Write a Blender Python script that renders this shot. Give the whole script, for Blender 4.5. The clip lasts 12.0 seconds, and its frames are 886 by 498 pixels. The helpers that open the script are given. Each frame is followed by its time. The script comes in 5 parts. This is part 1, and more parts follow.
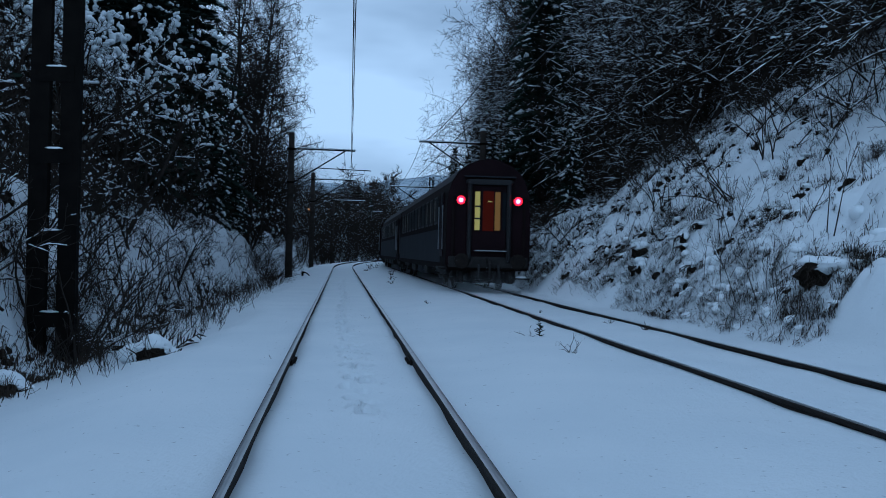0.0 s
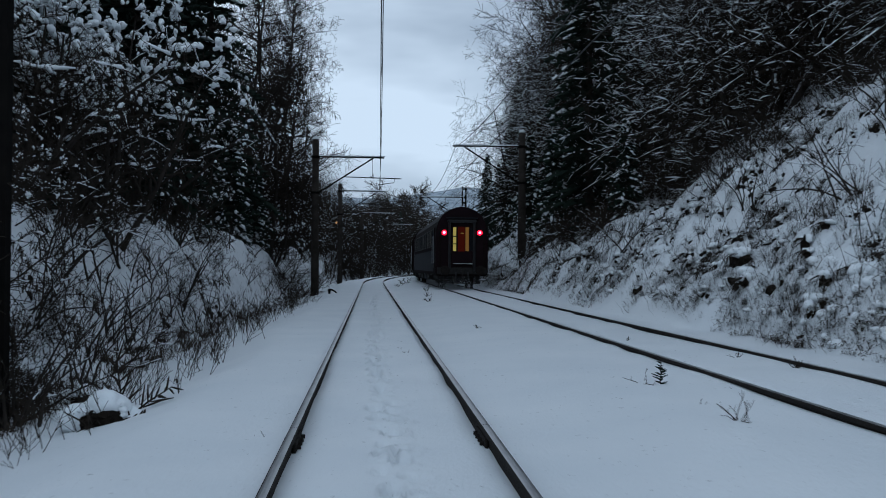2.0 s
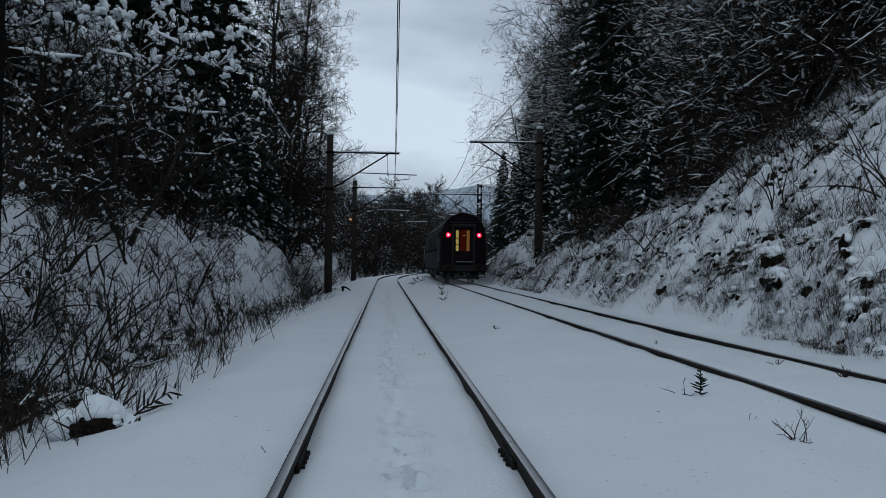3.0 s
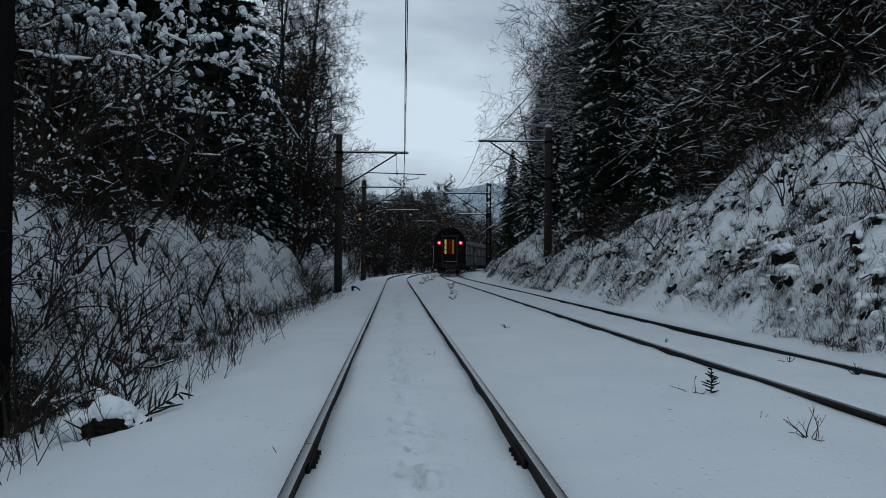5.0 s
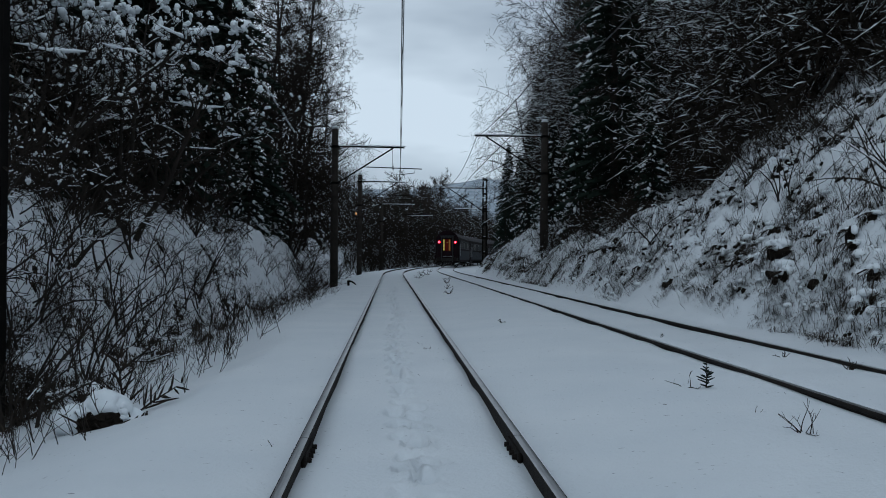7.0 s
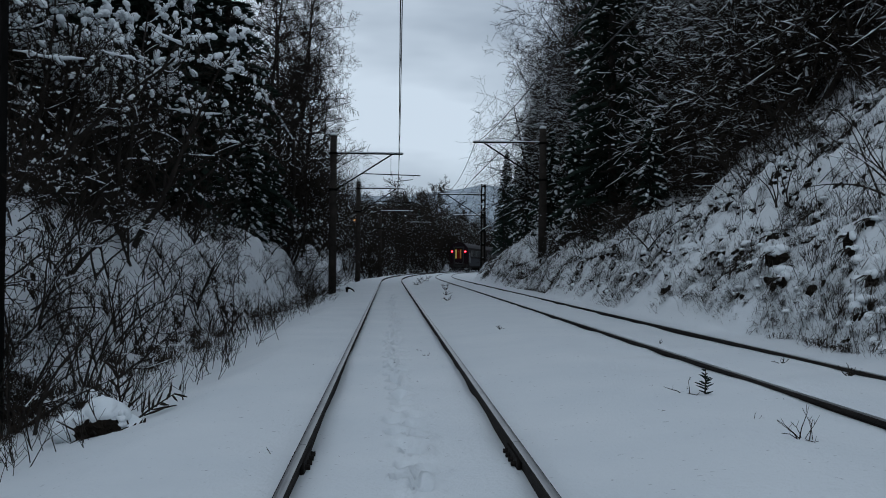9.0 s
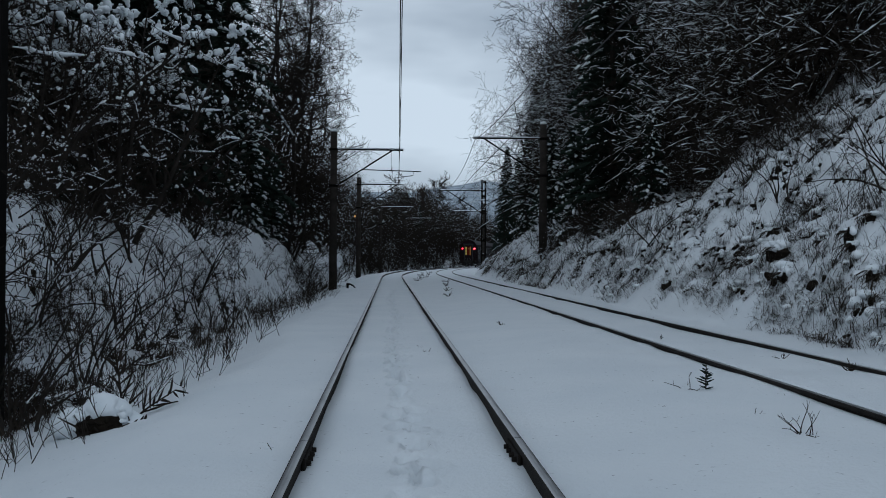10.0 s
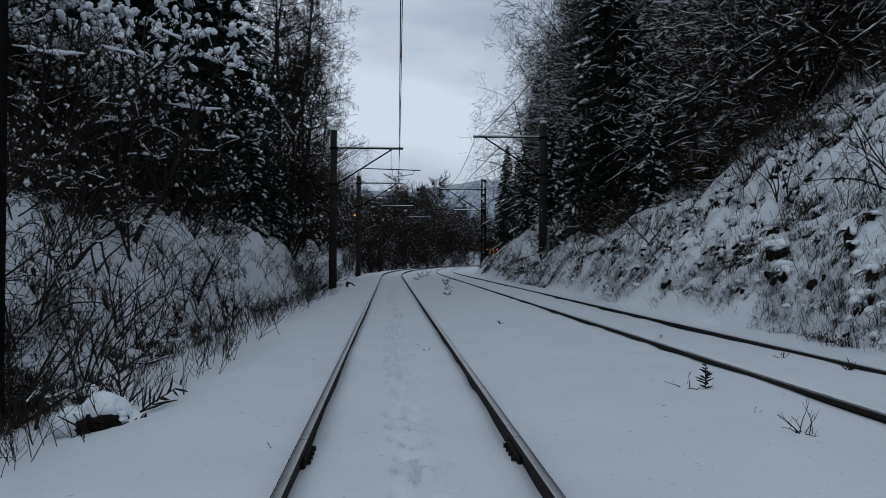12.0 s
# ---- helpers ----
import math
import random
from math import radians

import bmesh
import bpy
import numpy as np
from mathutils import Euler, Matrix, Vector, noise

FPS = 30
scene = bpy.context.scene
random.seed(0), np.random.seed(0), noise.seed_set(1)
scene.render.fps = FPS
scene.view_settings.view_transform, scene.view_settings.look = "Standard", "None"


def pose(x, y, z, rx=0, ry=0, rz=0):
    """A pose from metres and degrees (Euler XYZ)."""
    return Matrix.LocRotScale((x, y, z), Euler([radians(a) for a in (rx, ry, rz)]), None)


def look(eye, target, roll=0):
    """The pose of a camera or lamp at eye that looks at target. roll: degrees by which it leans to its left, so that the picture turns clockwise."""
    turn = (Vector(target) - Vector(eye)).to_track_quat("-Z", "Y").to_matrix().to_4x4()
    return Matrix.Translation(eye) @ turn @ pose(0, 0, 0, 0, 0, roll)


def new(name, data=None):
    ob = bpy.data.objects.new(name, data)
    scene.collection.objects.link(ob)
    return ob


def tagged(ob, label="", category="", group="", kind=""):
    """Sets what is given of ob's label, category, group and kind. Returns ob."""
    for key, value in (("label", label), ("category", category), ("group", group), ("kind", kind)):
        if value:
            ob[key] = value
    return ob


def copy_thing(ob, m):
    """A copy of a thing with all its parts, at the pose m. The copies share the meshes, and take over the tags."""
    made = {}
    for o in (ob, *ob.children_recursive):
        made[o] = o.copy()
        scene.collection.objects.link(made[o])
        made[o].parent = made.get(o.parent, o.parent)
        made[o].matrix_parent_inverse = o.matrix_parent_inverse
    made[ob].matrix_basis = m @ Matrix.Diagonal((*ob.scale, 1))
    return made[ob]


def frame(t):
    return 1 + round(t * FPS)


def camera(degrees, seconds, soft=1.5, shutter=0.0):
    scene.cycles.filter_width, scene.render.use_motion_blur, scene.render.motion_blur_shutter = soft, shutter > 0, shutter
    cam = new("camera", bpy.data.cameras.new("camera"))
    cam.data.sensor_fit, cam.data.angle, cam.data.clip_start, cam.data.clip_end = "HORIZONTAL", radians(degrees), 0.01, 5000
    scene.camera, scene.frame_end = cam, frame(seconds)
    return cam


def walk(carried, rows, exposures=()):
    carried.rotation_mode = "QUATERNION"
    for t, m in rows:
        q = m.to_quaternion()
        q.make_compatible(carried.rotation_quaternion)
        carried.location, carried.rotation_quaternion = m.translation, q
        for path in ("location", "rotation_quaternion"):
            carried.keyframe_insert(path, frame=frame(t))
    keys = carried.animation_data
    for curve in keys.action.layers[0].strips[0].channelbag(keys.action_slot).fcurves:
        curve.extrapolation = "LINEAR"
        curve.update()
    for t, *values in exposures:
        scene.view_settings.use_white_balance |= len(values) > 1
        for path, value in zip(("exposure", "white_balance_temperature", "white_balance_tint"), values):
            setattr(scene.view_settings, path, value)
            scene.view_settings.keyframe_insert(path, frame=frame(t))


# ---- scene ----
LENS = 50.6
EYE_X, EYE_Z = -0.156, 1.377
# seconds, way along the track, heading right of the track, tilt up, lean
PATH = [
    (0.0, -5.20, 6.19, 0.25, 1.37), (0.5, -5.20, 5.69, 0.52, 1.14), (1.0, -5.20, 4.80, 0.06, 0.58),
    (1.5, -3.10, 4.40, 0.63, 0.12), (2.0, -0.80, 4.38, 1.02, 0.28), (2.5, 0.00, 3.86, 0.74, 0.58),
    (3.0, 0.00, 3.51, 0.88, 0.71), (4.0, 0.00, 3.15, 0.86, 0.50), (5.0, 0.00, 2.93, 0.83, 0.38), (5.5, 0.00, 2.89, 0.78, 0.36),
    (6.0, 0.00, 3.07, 0.82, 0.46), (6.5, 0.00, 3.09, 0.63, 0.61), (7.0, 0.00, 3.18, 0.50, 0.50),
    (8.0, 0.00, 3.25, 0.72, 0.46), (9.0, 0.00, 3.27, 0.90, 0.42), (9.5, 0.00, 3.29, 0.87, 0.31), (10.0, 0.00, 3.24, 0.65, 0.32),
    (10.5, 0.00, 3.05, 0.63, 0.42), (11.0, 0.00, 2.88, 0.47, 0.56), (11.5, 0.00, 3.03, 0.53, 0.53),
    (12.0, 0.00, 3.25, 0.58, 0.38),
]
EXPOSURES = [(0.0, -0.5, 4480, -2), (0.5, -0.42, 4750, 0), (1.0, -0.36, 5000, 4), (1.5, -0.30, 5150, 1), (2.0, -0.33, 5400, 2), (2.5, -0.4, 5700, 3), (5.5, -0.4, 5700, 1), (7.0, -0.4, 5650, 1), (9.5, -0.44, 5720, 3), (11.0, -0.44, 5500, 0), (11.5, -0.44, 5500, 0), (12.0, -0.45, 5780, 6)]


def eye_pose(y, right, up, lean):
    a, b = radians(right), radians(up)
    way = Vector((math.sin(a) * math.cos(b), math.cos(a) * math.cos(b), math.sin(b)))
    eye = Vector((EYE_X, y, EYE_Z))
    return look(eye, eye + way, lean)


cam = camera(LENS, 12.0, soft=0.95, shutter=0.4)
walk(cam, [(t, eye_pose(*row)) for t, *row in PATH], EXPOSURES)

# ---- light: an overcast winter dusk ----
world = bpy.data.worlds.new("overcast_sky")
scene.world = world
world.use_nodes = True


def sky_nodes():
    nt = world.node_tree
    nt.nodes.clear()
    out = nt.nodes.new("ShaderNodeOutputWorld")
    bg = nt.nodes.new("ShaderNodeBackground")
    sky = nt.nodes.new("ShaderNodeTexSky")
    sky.sky_type, sky.sun_disc = "NISHITA", False
    sky.sun_elevation, sky.sun_rotation = radians(22), radians(216)
    dim = nt.nodes.new("ShaderNodeVectorMath")
    dim.operation = "SCALE"
    dim.inputs["Scale"].default_value = 0.06
    coord = nt.nodes.new("ShaderNodeTexCoord")
    mapping = nt.nodes.new("ShaderNodeMapping")
    mapping.inputs["Scale"].default_value = (1.0, 1.0, 3.2)
    cloud = nt.nodes.new("ShaderNodeTexNoise")
    cloud.inputs["Scale"].default_value = 3.1
    cloud.inputs["Detail"].default_value = 4
    cloud.inputs["Roughness"].default_value = 0.5
    ramp = nt.nodes.new("ShaderNodeValToRGB")
    ramp.color_ramp.elements[0].position, ramp.color_ramp.elements[0].color = 0.32, (0.545, 0.575, 0.64, 1)
    ramp.color_ramp.elements[1].position, ramp.color_ramp.elements[1].color = 0.60, (0.99, 1.01, 1.065, 1)
    mix = nt.nodes.new("ShaderNodeMix")
    mix.data_type = "RGBA"
    mix.inputs["Factor"].default_value = 0.9
    nt.links.new(coord.outputs["Generated"], mapping.inputs["Vector"])
    nt.links.new(mapping.outputs["Vector"], cloud.inputs["Vector"])
    nt.links.new(cloud.outputs["Fac"], ramp.inputs["Fac"])
    nt.links.new(sky.outputs["Color"], dim.inputs[0])
    nt.links.new(dim.outputs["Vector"], mix.inputs["A"])
    nt.links.new(ramp.outputs["Color"], mix.inputs["B"])
    nt.links.new(mix.outputs["Result"], bg.inputs["Color"])
    bg.inputs["Strength"].default_value = 1.0
    nt.links.new(bg.outputs["Background"], out.inputs["Surface"])


sky_nodes()
sun = new("sun", bpy.data.lights.new("sun", "SUN"))
sun.data.energy, sun.data.angle, sun.data.color = 0.38, radians(60), (0.95, 0.97, 1.0)
sun.matrix_world = look((-55, -75, 38), (0, 0, 0))

# ---- materials ----


def material(name, color, rough=0.7, metal=0.0, spots=None, scale=6.0, fine=60.0, bump=0.2, spread=0.25, shine=0.25, emit=None, power=0.0):
    """A surface with two scales of variation: broad patches towards the colour 'spots', and fine grain in the relief."""
    m = bpy.data.materials.new(name)
    m.use_nodes = True
    nt = m.node_tree
    b = nt.nodes["Principled BSDF"]
    b.inputs["Roughness"].default_value, b.inputs["Metallic"].default_value = rough, metal
    b.inputs["Specular IOR Level"].default_value = shine
    coord = nt.nodes.new("ShaderNodeTexCoord")
    broad, grain = nt.nodes.new("ShaderNodeTexNoise"), nt.nodes.new("ShaderNodeTexNoise")
    broad.inputs["Scale"].default_value, broad.inputs["Detail"].default_value = scale, 5
    grain.inputs["Scale"].default_value, grain.inputs["Detail"].default_value = fine, 3
    for n in (broad, grain):
        nt.links.new(coord.outputs["Object"], n.inputs["Vector"])
    ramp = nt.nodes.new("ShaderNodeValToRGB")
    ramp.color_ramp.elements[0].position, ramp.color_ramp.elements[1].position = 0.5 - spread, 0.5 + spread
    ramp.color_ramp.elements[0].color = (*color, 1)
    ramp.color_ramp.elements[1].color = (*(spots or tuple(c * 1.25 for c in color)), 1)
    nt.links.new(broad.outputs["Fac"], ramp.inputs["Fac"])
    nt.links.new(ramp.outputs["Color"], b.inputs["Base Color"])
    bn = nt.nodes.new("ShaderNodeBump")
    bn.inputs["Strength"].default_value, bn.inputs["Distance"].default_value = bump, 0.02
    nt.links.new(grain.outputs["Fac"], bn.inputs["Height"])
    nt.links.new(bn.outputs["Normal"], b.inputs["Normal"])
    if emit:
        b.inputs["Emission Color"].default_value, b.inputs["Emission Strength"].default_value = (*emit, 1), power
    return m


SNOW = material("snow", (0.60, 0.63, 0.66), 0.75, 0, (0.67, 0.69, 0.71), 0.7, 35, 0.35)


def speckle(m):
    """Fine crusty relief and sparse dark specks of grit on a snow surface."""
    nt = m.node_tree
    b = nt.nodes["Principled BSDF"]
    coord = nt.nodes.new("ShaderNodeTexCoord")
    crust, grit = nt.nodes.new("ShaderNodeTexNoise"), nt.nodes.new("ShaderNodeTexNoise")
    crust.inputs["Scale"].default_value, crust.inputs["Detail"].default_value = 9, 8
    crust.inputs["Roughness"].default_value = 0.65
    grit.inputs["Scale"].default_value, grit.inputs["Detail"].default_value = 16, 6
    ramp = nt.nodes.new("ShaderNodeValToRGB")
    ramp.color_ramp.elements[0].position, ramp.color_ramp.elements[0].color = 0.24, (0.45, 0.45, 0.46, 1)
    ramp.color_ramp.elements[1].position, ramp.color_ramp.elements[1].color = 0.33, (1, 1, 1, 1)
    mul = nt.nodes.new("ShaderNodeMix")
    mul.data_type, mul.blend_type = "RGBA", "MULTIPLY"
    mul.inputs["Factor"].default_value = 1.0
    old = b.inputs["Base Color"].links[0].from_socket
    low = b.inputs["Normal"].links[0].from_node
    bump = nt.nodes.new("ShaderNodeBump")
    bump.inputs["Strength"].default_value, bump.inputs["Distance"].default_value = 0.55, 0.03
    for n in (crust, grit):
        nt.links.new(coord.outputs["Object"], n.inputs["Vector"])
    nt.links.new(grit.outputs["Fac"], ramp.inputs["Fac"])
    nt.links.new(old, mul.inputs["A"])
    nt.links.new(ramp.outputs["Color"], mul.inputs["B"])
    nt.links.new(mul.outputs["Result"], b.inputs["Base Color"])
    nt.links.new(crust.outputs["Fac"], bump.inputs["Height"])
    nt.links.new(bump.outputs["Normal"], low.inputs["Normal"])


speckle(SNOW)
LOOSE_SNOW = material("loose_snow", (0.70, 0.74, 0.77), 0.8, 0, (0.80, 0.82, 0.84), 4, 50, 0.3)
BARK = material("bark", (0.017, 0.0145, 0.013), 0.95, 0, (0.042, 0.036, 0.031), 3, 40, 0.6, 0.25, 0.05)
TWIG = material("twig_bark", (0.016, 0.0135, 0.012), 0.95, 0, (0.038, 0.030, 0.024), 5, 60, 0.3, 0.25, 0.05)
NEEDLE = material("spruce_needles", (0.009, 0.014, 0.0115), 0.9, 0, (0.020, 0.030, 0.022), 2.5, 30, 0.2, 0.25, 0.05)
DRY = material("dry_leaves", (0.016, 0.012, 0.009), 0.9, 0, (0.045, 0.032, 0.02), 4, 40, 0.3)
RAIL_SIDE = material("rusty_rail", (0.006, 0.005, 0.005), 0.85, 0.0, (0.018, 0.014, 0.011), 9, 80, 0.4, 0.25, 0.15)
RAIL_TOP = material("worn_rail_head", (0.26, 0.26, 0.265), 0.36, 1.0, (0.40, 0.40, 0.405), 3, 90, 0.1)
STEEL = material("dark_painted_steel", (0.004, 0.004, 0.004), 0.95, 0, (0.009, 0.008, 0.007), 4, 60, 0.3, 0.25, 0.02)
CONCRETE = material("weathered_concrete", (0.018, 0.015, 0.013), 0.9, 0, (0.045, 0.038, 0.033), 2.5, 50, 0.4, 0.25, 0.1)
WIRE = material("wire", (0.02, 0.02, 0.022), 0.6, 0.5)
CERAMIC = material("brown_insulator", (0.06, 0.035, 0.025), 0.3, 0)
# near-black: bare earth, and the shade in gaps of the bank snow
EARTH_AND_SHADE = material("dark_earth_and_shade", (0.006, 0.005, 0.004), 0.95, 0, (0.02, 0.016, 0.012), 6, 40, 0.8, 0.25, 0.05)
COACH = material("dark_coach_paint", (0.007, 0.005, 0.005), 0.9, 0, (0.013, 0.009, 0.009), 0.8, 40, 0.05, 0.25, 0.05)
COACH_LOW = material("grey_blue_coach_paint", (0.024, 0.026, 0.031), 0.7, 0, (0.034, 0.036, 0.042), 0.9, 40, 0.05, 0.25, 0.03)
COACH_END = material("maroon_coach_end", (0.006, 0.003, 0.004), 0.6, 0, (0.013, 0.006, 0.008), 1.2, 40, 0.1, 0.25, 0.06)
# purple-grey lifted to carry the soft highlight seen along the roof
ROOF = material("highlit_coach_roof", (0.030, 0.027, 0.030), 0.8, 0, (0.055, 0.05, 0.054), 0.7, 30, 0.15, 0.25, 0.08)
UNDER = material("black_undercarriage", (0.012, 0.012, 0.012), 0.8, 0.2, (0.03, 0.027, 0.025), 5, 50, 0.3)
RUBBER = material("black_rubber", (0.014, 0.014, 0.015), 0.6, 0)
CHROME = material("dull_metal", (0.35, 0.36, 0.37), 0.4, 0.9)
DARK_GLASS = material("dark_window_glass", (0.008, 0.009, 0.011), 0.55, 0, None, 3, 40, 0.0, 0.25, 0.04)
LIT_YELLOW = material("lit_interior", (0.2, 0.15, 0.06), 0.6, 0, None, 3, 40, 0.0, 0.25, 0.3, (1.0, 0.72, 0.12), 0.36)
LIT_ORANGE = material("lit_curtain", (0.12, 0.06, 0.02), 0.7, 0, None, 3, 40, 0.0, 0.25, 0.3, (1.0, 0.42, 0.04), 0.13)
LIT_RED = material("lit_red_door", (0.05, 0.006, 0.003), 0.8, 0, None, 3, 40, 0.0, 0.25, 0.05, (0.9, 0.05, 0.005), 0.02)
DIM_LIT = material("dim_lit_window", (0.04, 0.032, 0.02), 0.3, 0, None, 3, 40, 0.0, 0.25, 0.1, (0.9, 0.75, 0.45), 0.02)
TAIL_LAMP = material("red_tail_lamp", (0.6, 0.02, 0.05), 0.3, 0, None, 3, 40, 0.0, 0.25, 0.3, (1.0, 0.0, 0.012), 14.0)
TAIL_CORE = material("red_tail_lamp_core", (0.9, 0.3, 0.3), 0.3, 0, None, 3, 40, 0.0, 0.25, 0.3, (1.0, 0.1, 0.13), 12.0)
# emissive ring colour that paints the red halo around each tail lamp
TAIL_HALO = material("red_lamp_halo", (0.3, 0.01, 0.02), 0.3, 0, None, 3, 40, 0.0, 0.25, 0.3, (1.0, 0.0, 0.012), 3.0)
SIGNAL = material("orange_signal_lamp", (0.6, 0.2, 0.05), 0.4, 0, None, 3, 40, 0.0, 0.25, 0.3, (1.0, 0.35, 0.1), 1.5)
# distance haze is put into this pale blue-grey colour
FAR_WOOD = material("haze_painted_far_woods", (0.19, 0.225, 0.26), 0.95, 0, (0.40, 0.45, 0.50), 0.11, 0.4, 0.0, 0.14)

# ---- mesh building ----


class Build:
    """Vertices and faces that become one mesh."""

    def __init__(self):
        self.v, self.f, self.n = [], [], 0

    def add(self, verts, faces):
        self.v.extend(verts)
        n = self.n
        self.f.extend([tuple(i + n for i in f) for f in faces])
        self.n += len(verts)

    def box(self, cx, cy, cz, sx, sy, sz, bevel=0.0):
        x, y, z = sx / 2, sy / 2, sz / 2
        if bevel <= 0:
            vs = [(cx + a * x, cy + b * y, cz + c * z) for c in (-1, 1) for b in (-1, 1) for a in (-1, 1)]
            self.add(vs, [(0, 2, 3, 1), (4, 5, 7, 6), (0, 1, 5, 4), (2, 6, 7, 3), (0, 4, 6, 2), (1, 3, 7, 5)])
            return
        ring = [(-x + bevel, -y), (x - bevel, -y), (x, -y + bevel), (x, y - bevel), (x - bevel, y), (-x + bevel, y), (-x, y - bevel), (-x, -y + bevel)]
        k = 1 - bevel / max(x, y)
        vs = []
        for zz, s in ((-z, k), (-z + bevel, 1), (z - bevel, 1), (z, k)):
            vs += [(cx + a * s, cy + b * s, cz + zz) for a, b in ring]
        fs = [tuple(range(7, -1, -1)), tuple(range(24, 32))]
        for r in range(3):
            fs += [(r * 8 + i, r * 8 + (i + 1) % 8, r * 8 + 8 + (i + 1) % 8, r * 8 + 8 + i) for i in range(8)]
        self.add(vs, fs)

    def tube(self, pts, radii, sides=5, cap=True):
        """A tapered tube along pts."""
        vs, fs = [], []
        last = len(pts) - 1
        for i, p in enumerate(pts):
            d = Vector(pts[min(i + 1, last)]) - Vector(pts[max(i - 1, 0)])
            d = d.normalized() if d.length > 1e-9 else Vector((0, 0, 1))
            a = d.cross(Vector((0.31, 0.17, 0.93)))
            a = a.normalized() if a.length > 1e-3 else Vector((1, 0, 0))
            b = d.cross(a)
            for k in range(sides):
                w = 2 * math.pi * k / sides
                q = Vector(p) + (a * math.cos(w) + b * math.sin(w)) * radii[i]
                vs.append((q.x, q.y, q.z))
        for i in range(last):
            for k in range(sides):
                j = (k + 1) % sides
                fs.append((i * sides + k, i * sides + j, (i + 1) * sides + j, (i + 1) * sides + k))
        if cap:
            fs.append(tuple(range(sides - 1, -1, -1)))
            fs.append(tuple(last * sides + k for k in range(sides)))
        self.add(vs, fs)

    def blob(self, c, r, rng, wild=0.25, rings=4, sides=7):
        """A lumpy rounded clump."""
        vs, fs = [(c[0], c[1], c[2] - r[2])], []
        for i in range(1, rings):
            th = math.pi * i / rings
            for k in range(sides):
                w = 2 * math.pi * (k + 0.5 * (i % 2)) / sides
                s = 1 + rng.uniform(-wild, wild)
                vs.append((c[0] + r[0] * math.sin(th) * math.cos(w) * s, c[1] + r[1] * math.sin(th) * math.sin(w) * s, c[2] - r[2] * math.cos(th) * s))
        vs.append((c[0], c[1], c[2] + r[2]))
        top = len(vs) - 1
        for k in range(sides):
            j = (k + 1) % sides
            fs.append((0, 1 + j, 1 + k))
            fs.append((top, top - sides + k, top - sides + j))
            for i in range(rings - 2):
                a = 1 + i * sides
                fs.append((a + k, a + j, a + sides + j, a + sides + k))
        self.add(vs, fs)

    def mesh(self, name, mat, smooth=True):
        me = bpy.data.meshes.new(name)
        me.from_pydata(self.v, [], self.f)
        me.materials.append(mat)
        if smooth:
            me.polygons.foreach_set("use_smooth", [True] * len(me.polygons))
        me.update()
        return me


def part(name, build, mat, parent, label="", smooth=False):
    ob = new(name, build.mesh(name, mat, smooth))
    ob.parent = parent
    return tagged(ob, label) if label else ob


def thing(name, label, category, m=None, group="", kind=""):
    ob = new(name)
    ob.empty_display_size = 0.2
    if m is not None:
        ob.matrix_basis = m
    return tagged(ob, label, category, group, kind)


# ---- the lie of the line and the land ----
CURVE_START, RADIUS = 68.0, 361.0
TRACKS = ((0.0, 0.0), (4.40, 0.10))   # sideways place and height of each track


def bend(y):
    """How far the line has swung to the right at y."""
    d = np.maximum(np.asarray(y, float) - CURVE_START, 0.0)
    d = np.minimum(d, RADIUS * 0.7)
    return RADIUS - np.sqrt(RADIUS * RADIUS - d * d)


def step(a, b, v):
    s = np.clip((np.asarray(v, float) - a) / (b - a), 0, 1)
    return s * s * (3 - 2 * s)


def lattice(ix, iy, seed):
    h = np.sin(ix * 127.1 + iy * 311.7 + seed * 74.7) * 43758.5453
    return h - np.floor(h)


def rough(x, y, size, seed=0):
    """Smooth noise of about -1 to 1 with bumps of the given size."""
    x, y = np.asarray(x, float) / size, np.asarray(y, float) / size
    ix, iy = np.floor(x), np.floor(y)
    fx, fy = x - ix, y - iy
    fx, fy = fx * fx * (3 - 2 * fx), fy * fy * (3 - 2 * fy)
    a = lattice(ix, iy, seed) * (1 - fx) + lattice(ix + 1, iy, seed) * fx
    b = lattice(ix, iy + 1, seed) * (1 - fx) + lattice(ix + 1, iy + 1, seed) * fx
    return (a * (1 - fy) + b * fy) * 2 - 1


def tussocks(x, y, size, seed):
    """Rounded mounds, one to a cell, about 0 to 1 high."""
    x, y = np.asarray(x, float) / size, np.asarray(y, float) / size
    best = np.full(np.broadcast(x, y).shape, 9.0)
    ix, iy = np.floor(x), np.floor(y)
    for dx in (-1, 0, 1):
        for dy in (-1, 0, 1):
            cx, cy = ix + dx, iy + dy
            px, py = cx + 0.15 + 0.7 * lattice(cx, cy, seed), cy + 0.15 + 0.7 * lattice(cx, cy, seed + 5)
            best = np.minimum(best, (x - px) ** 2 + (y - py) ** 2)
    return np.clip(1 - 1.6 * best, 0, 1)


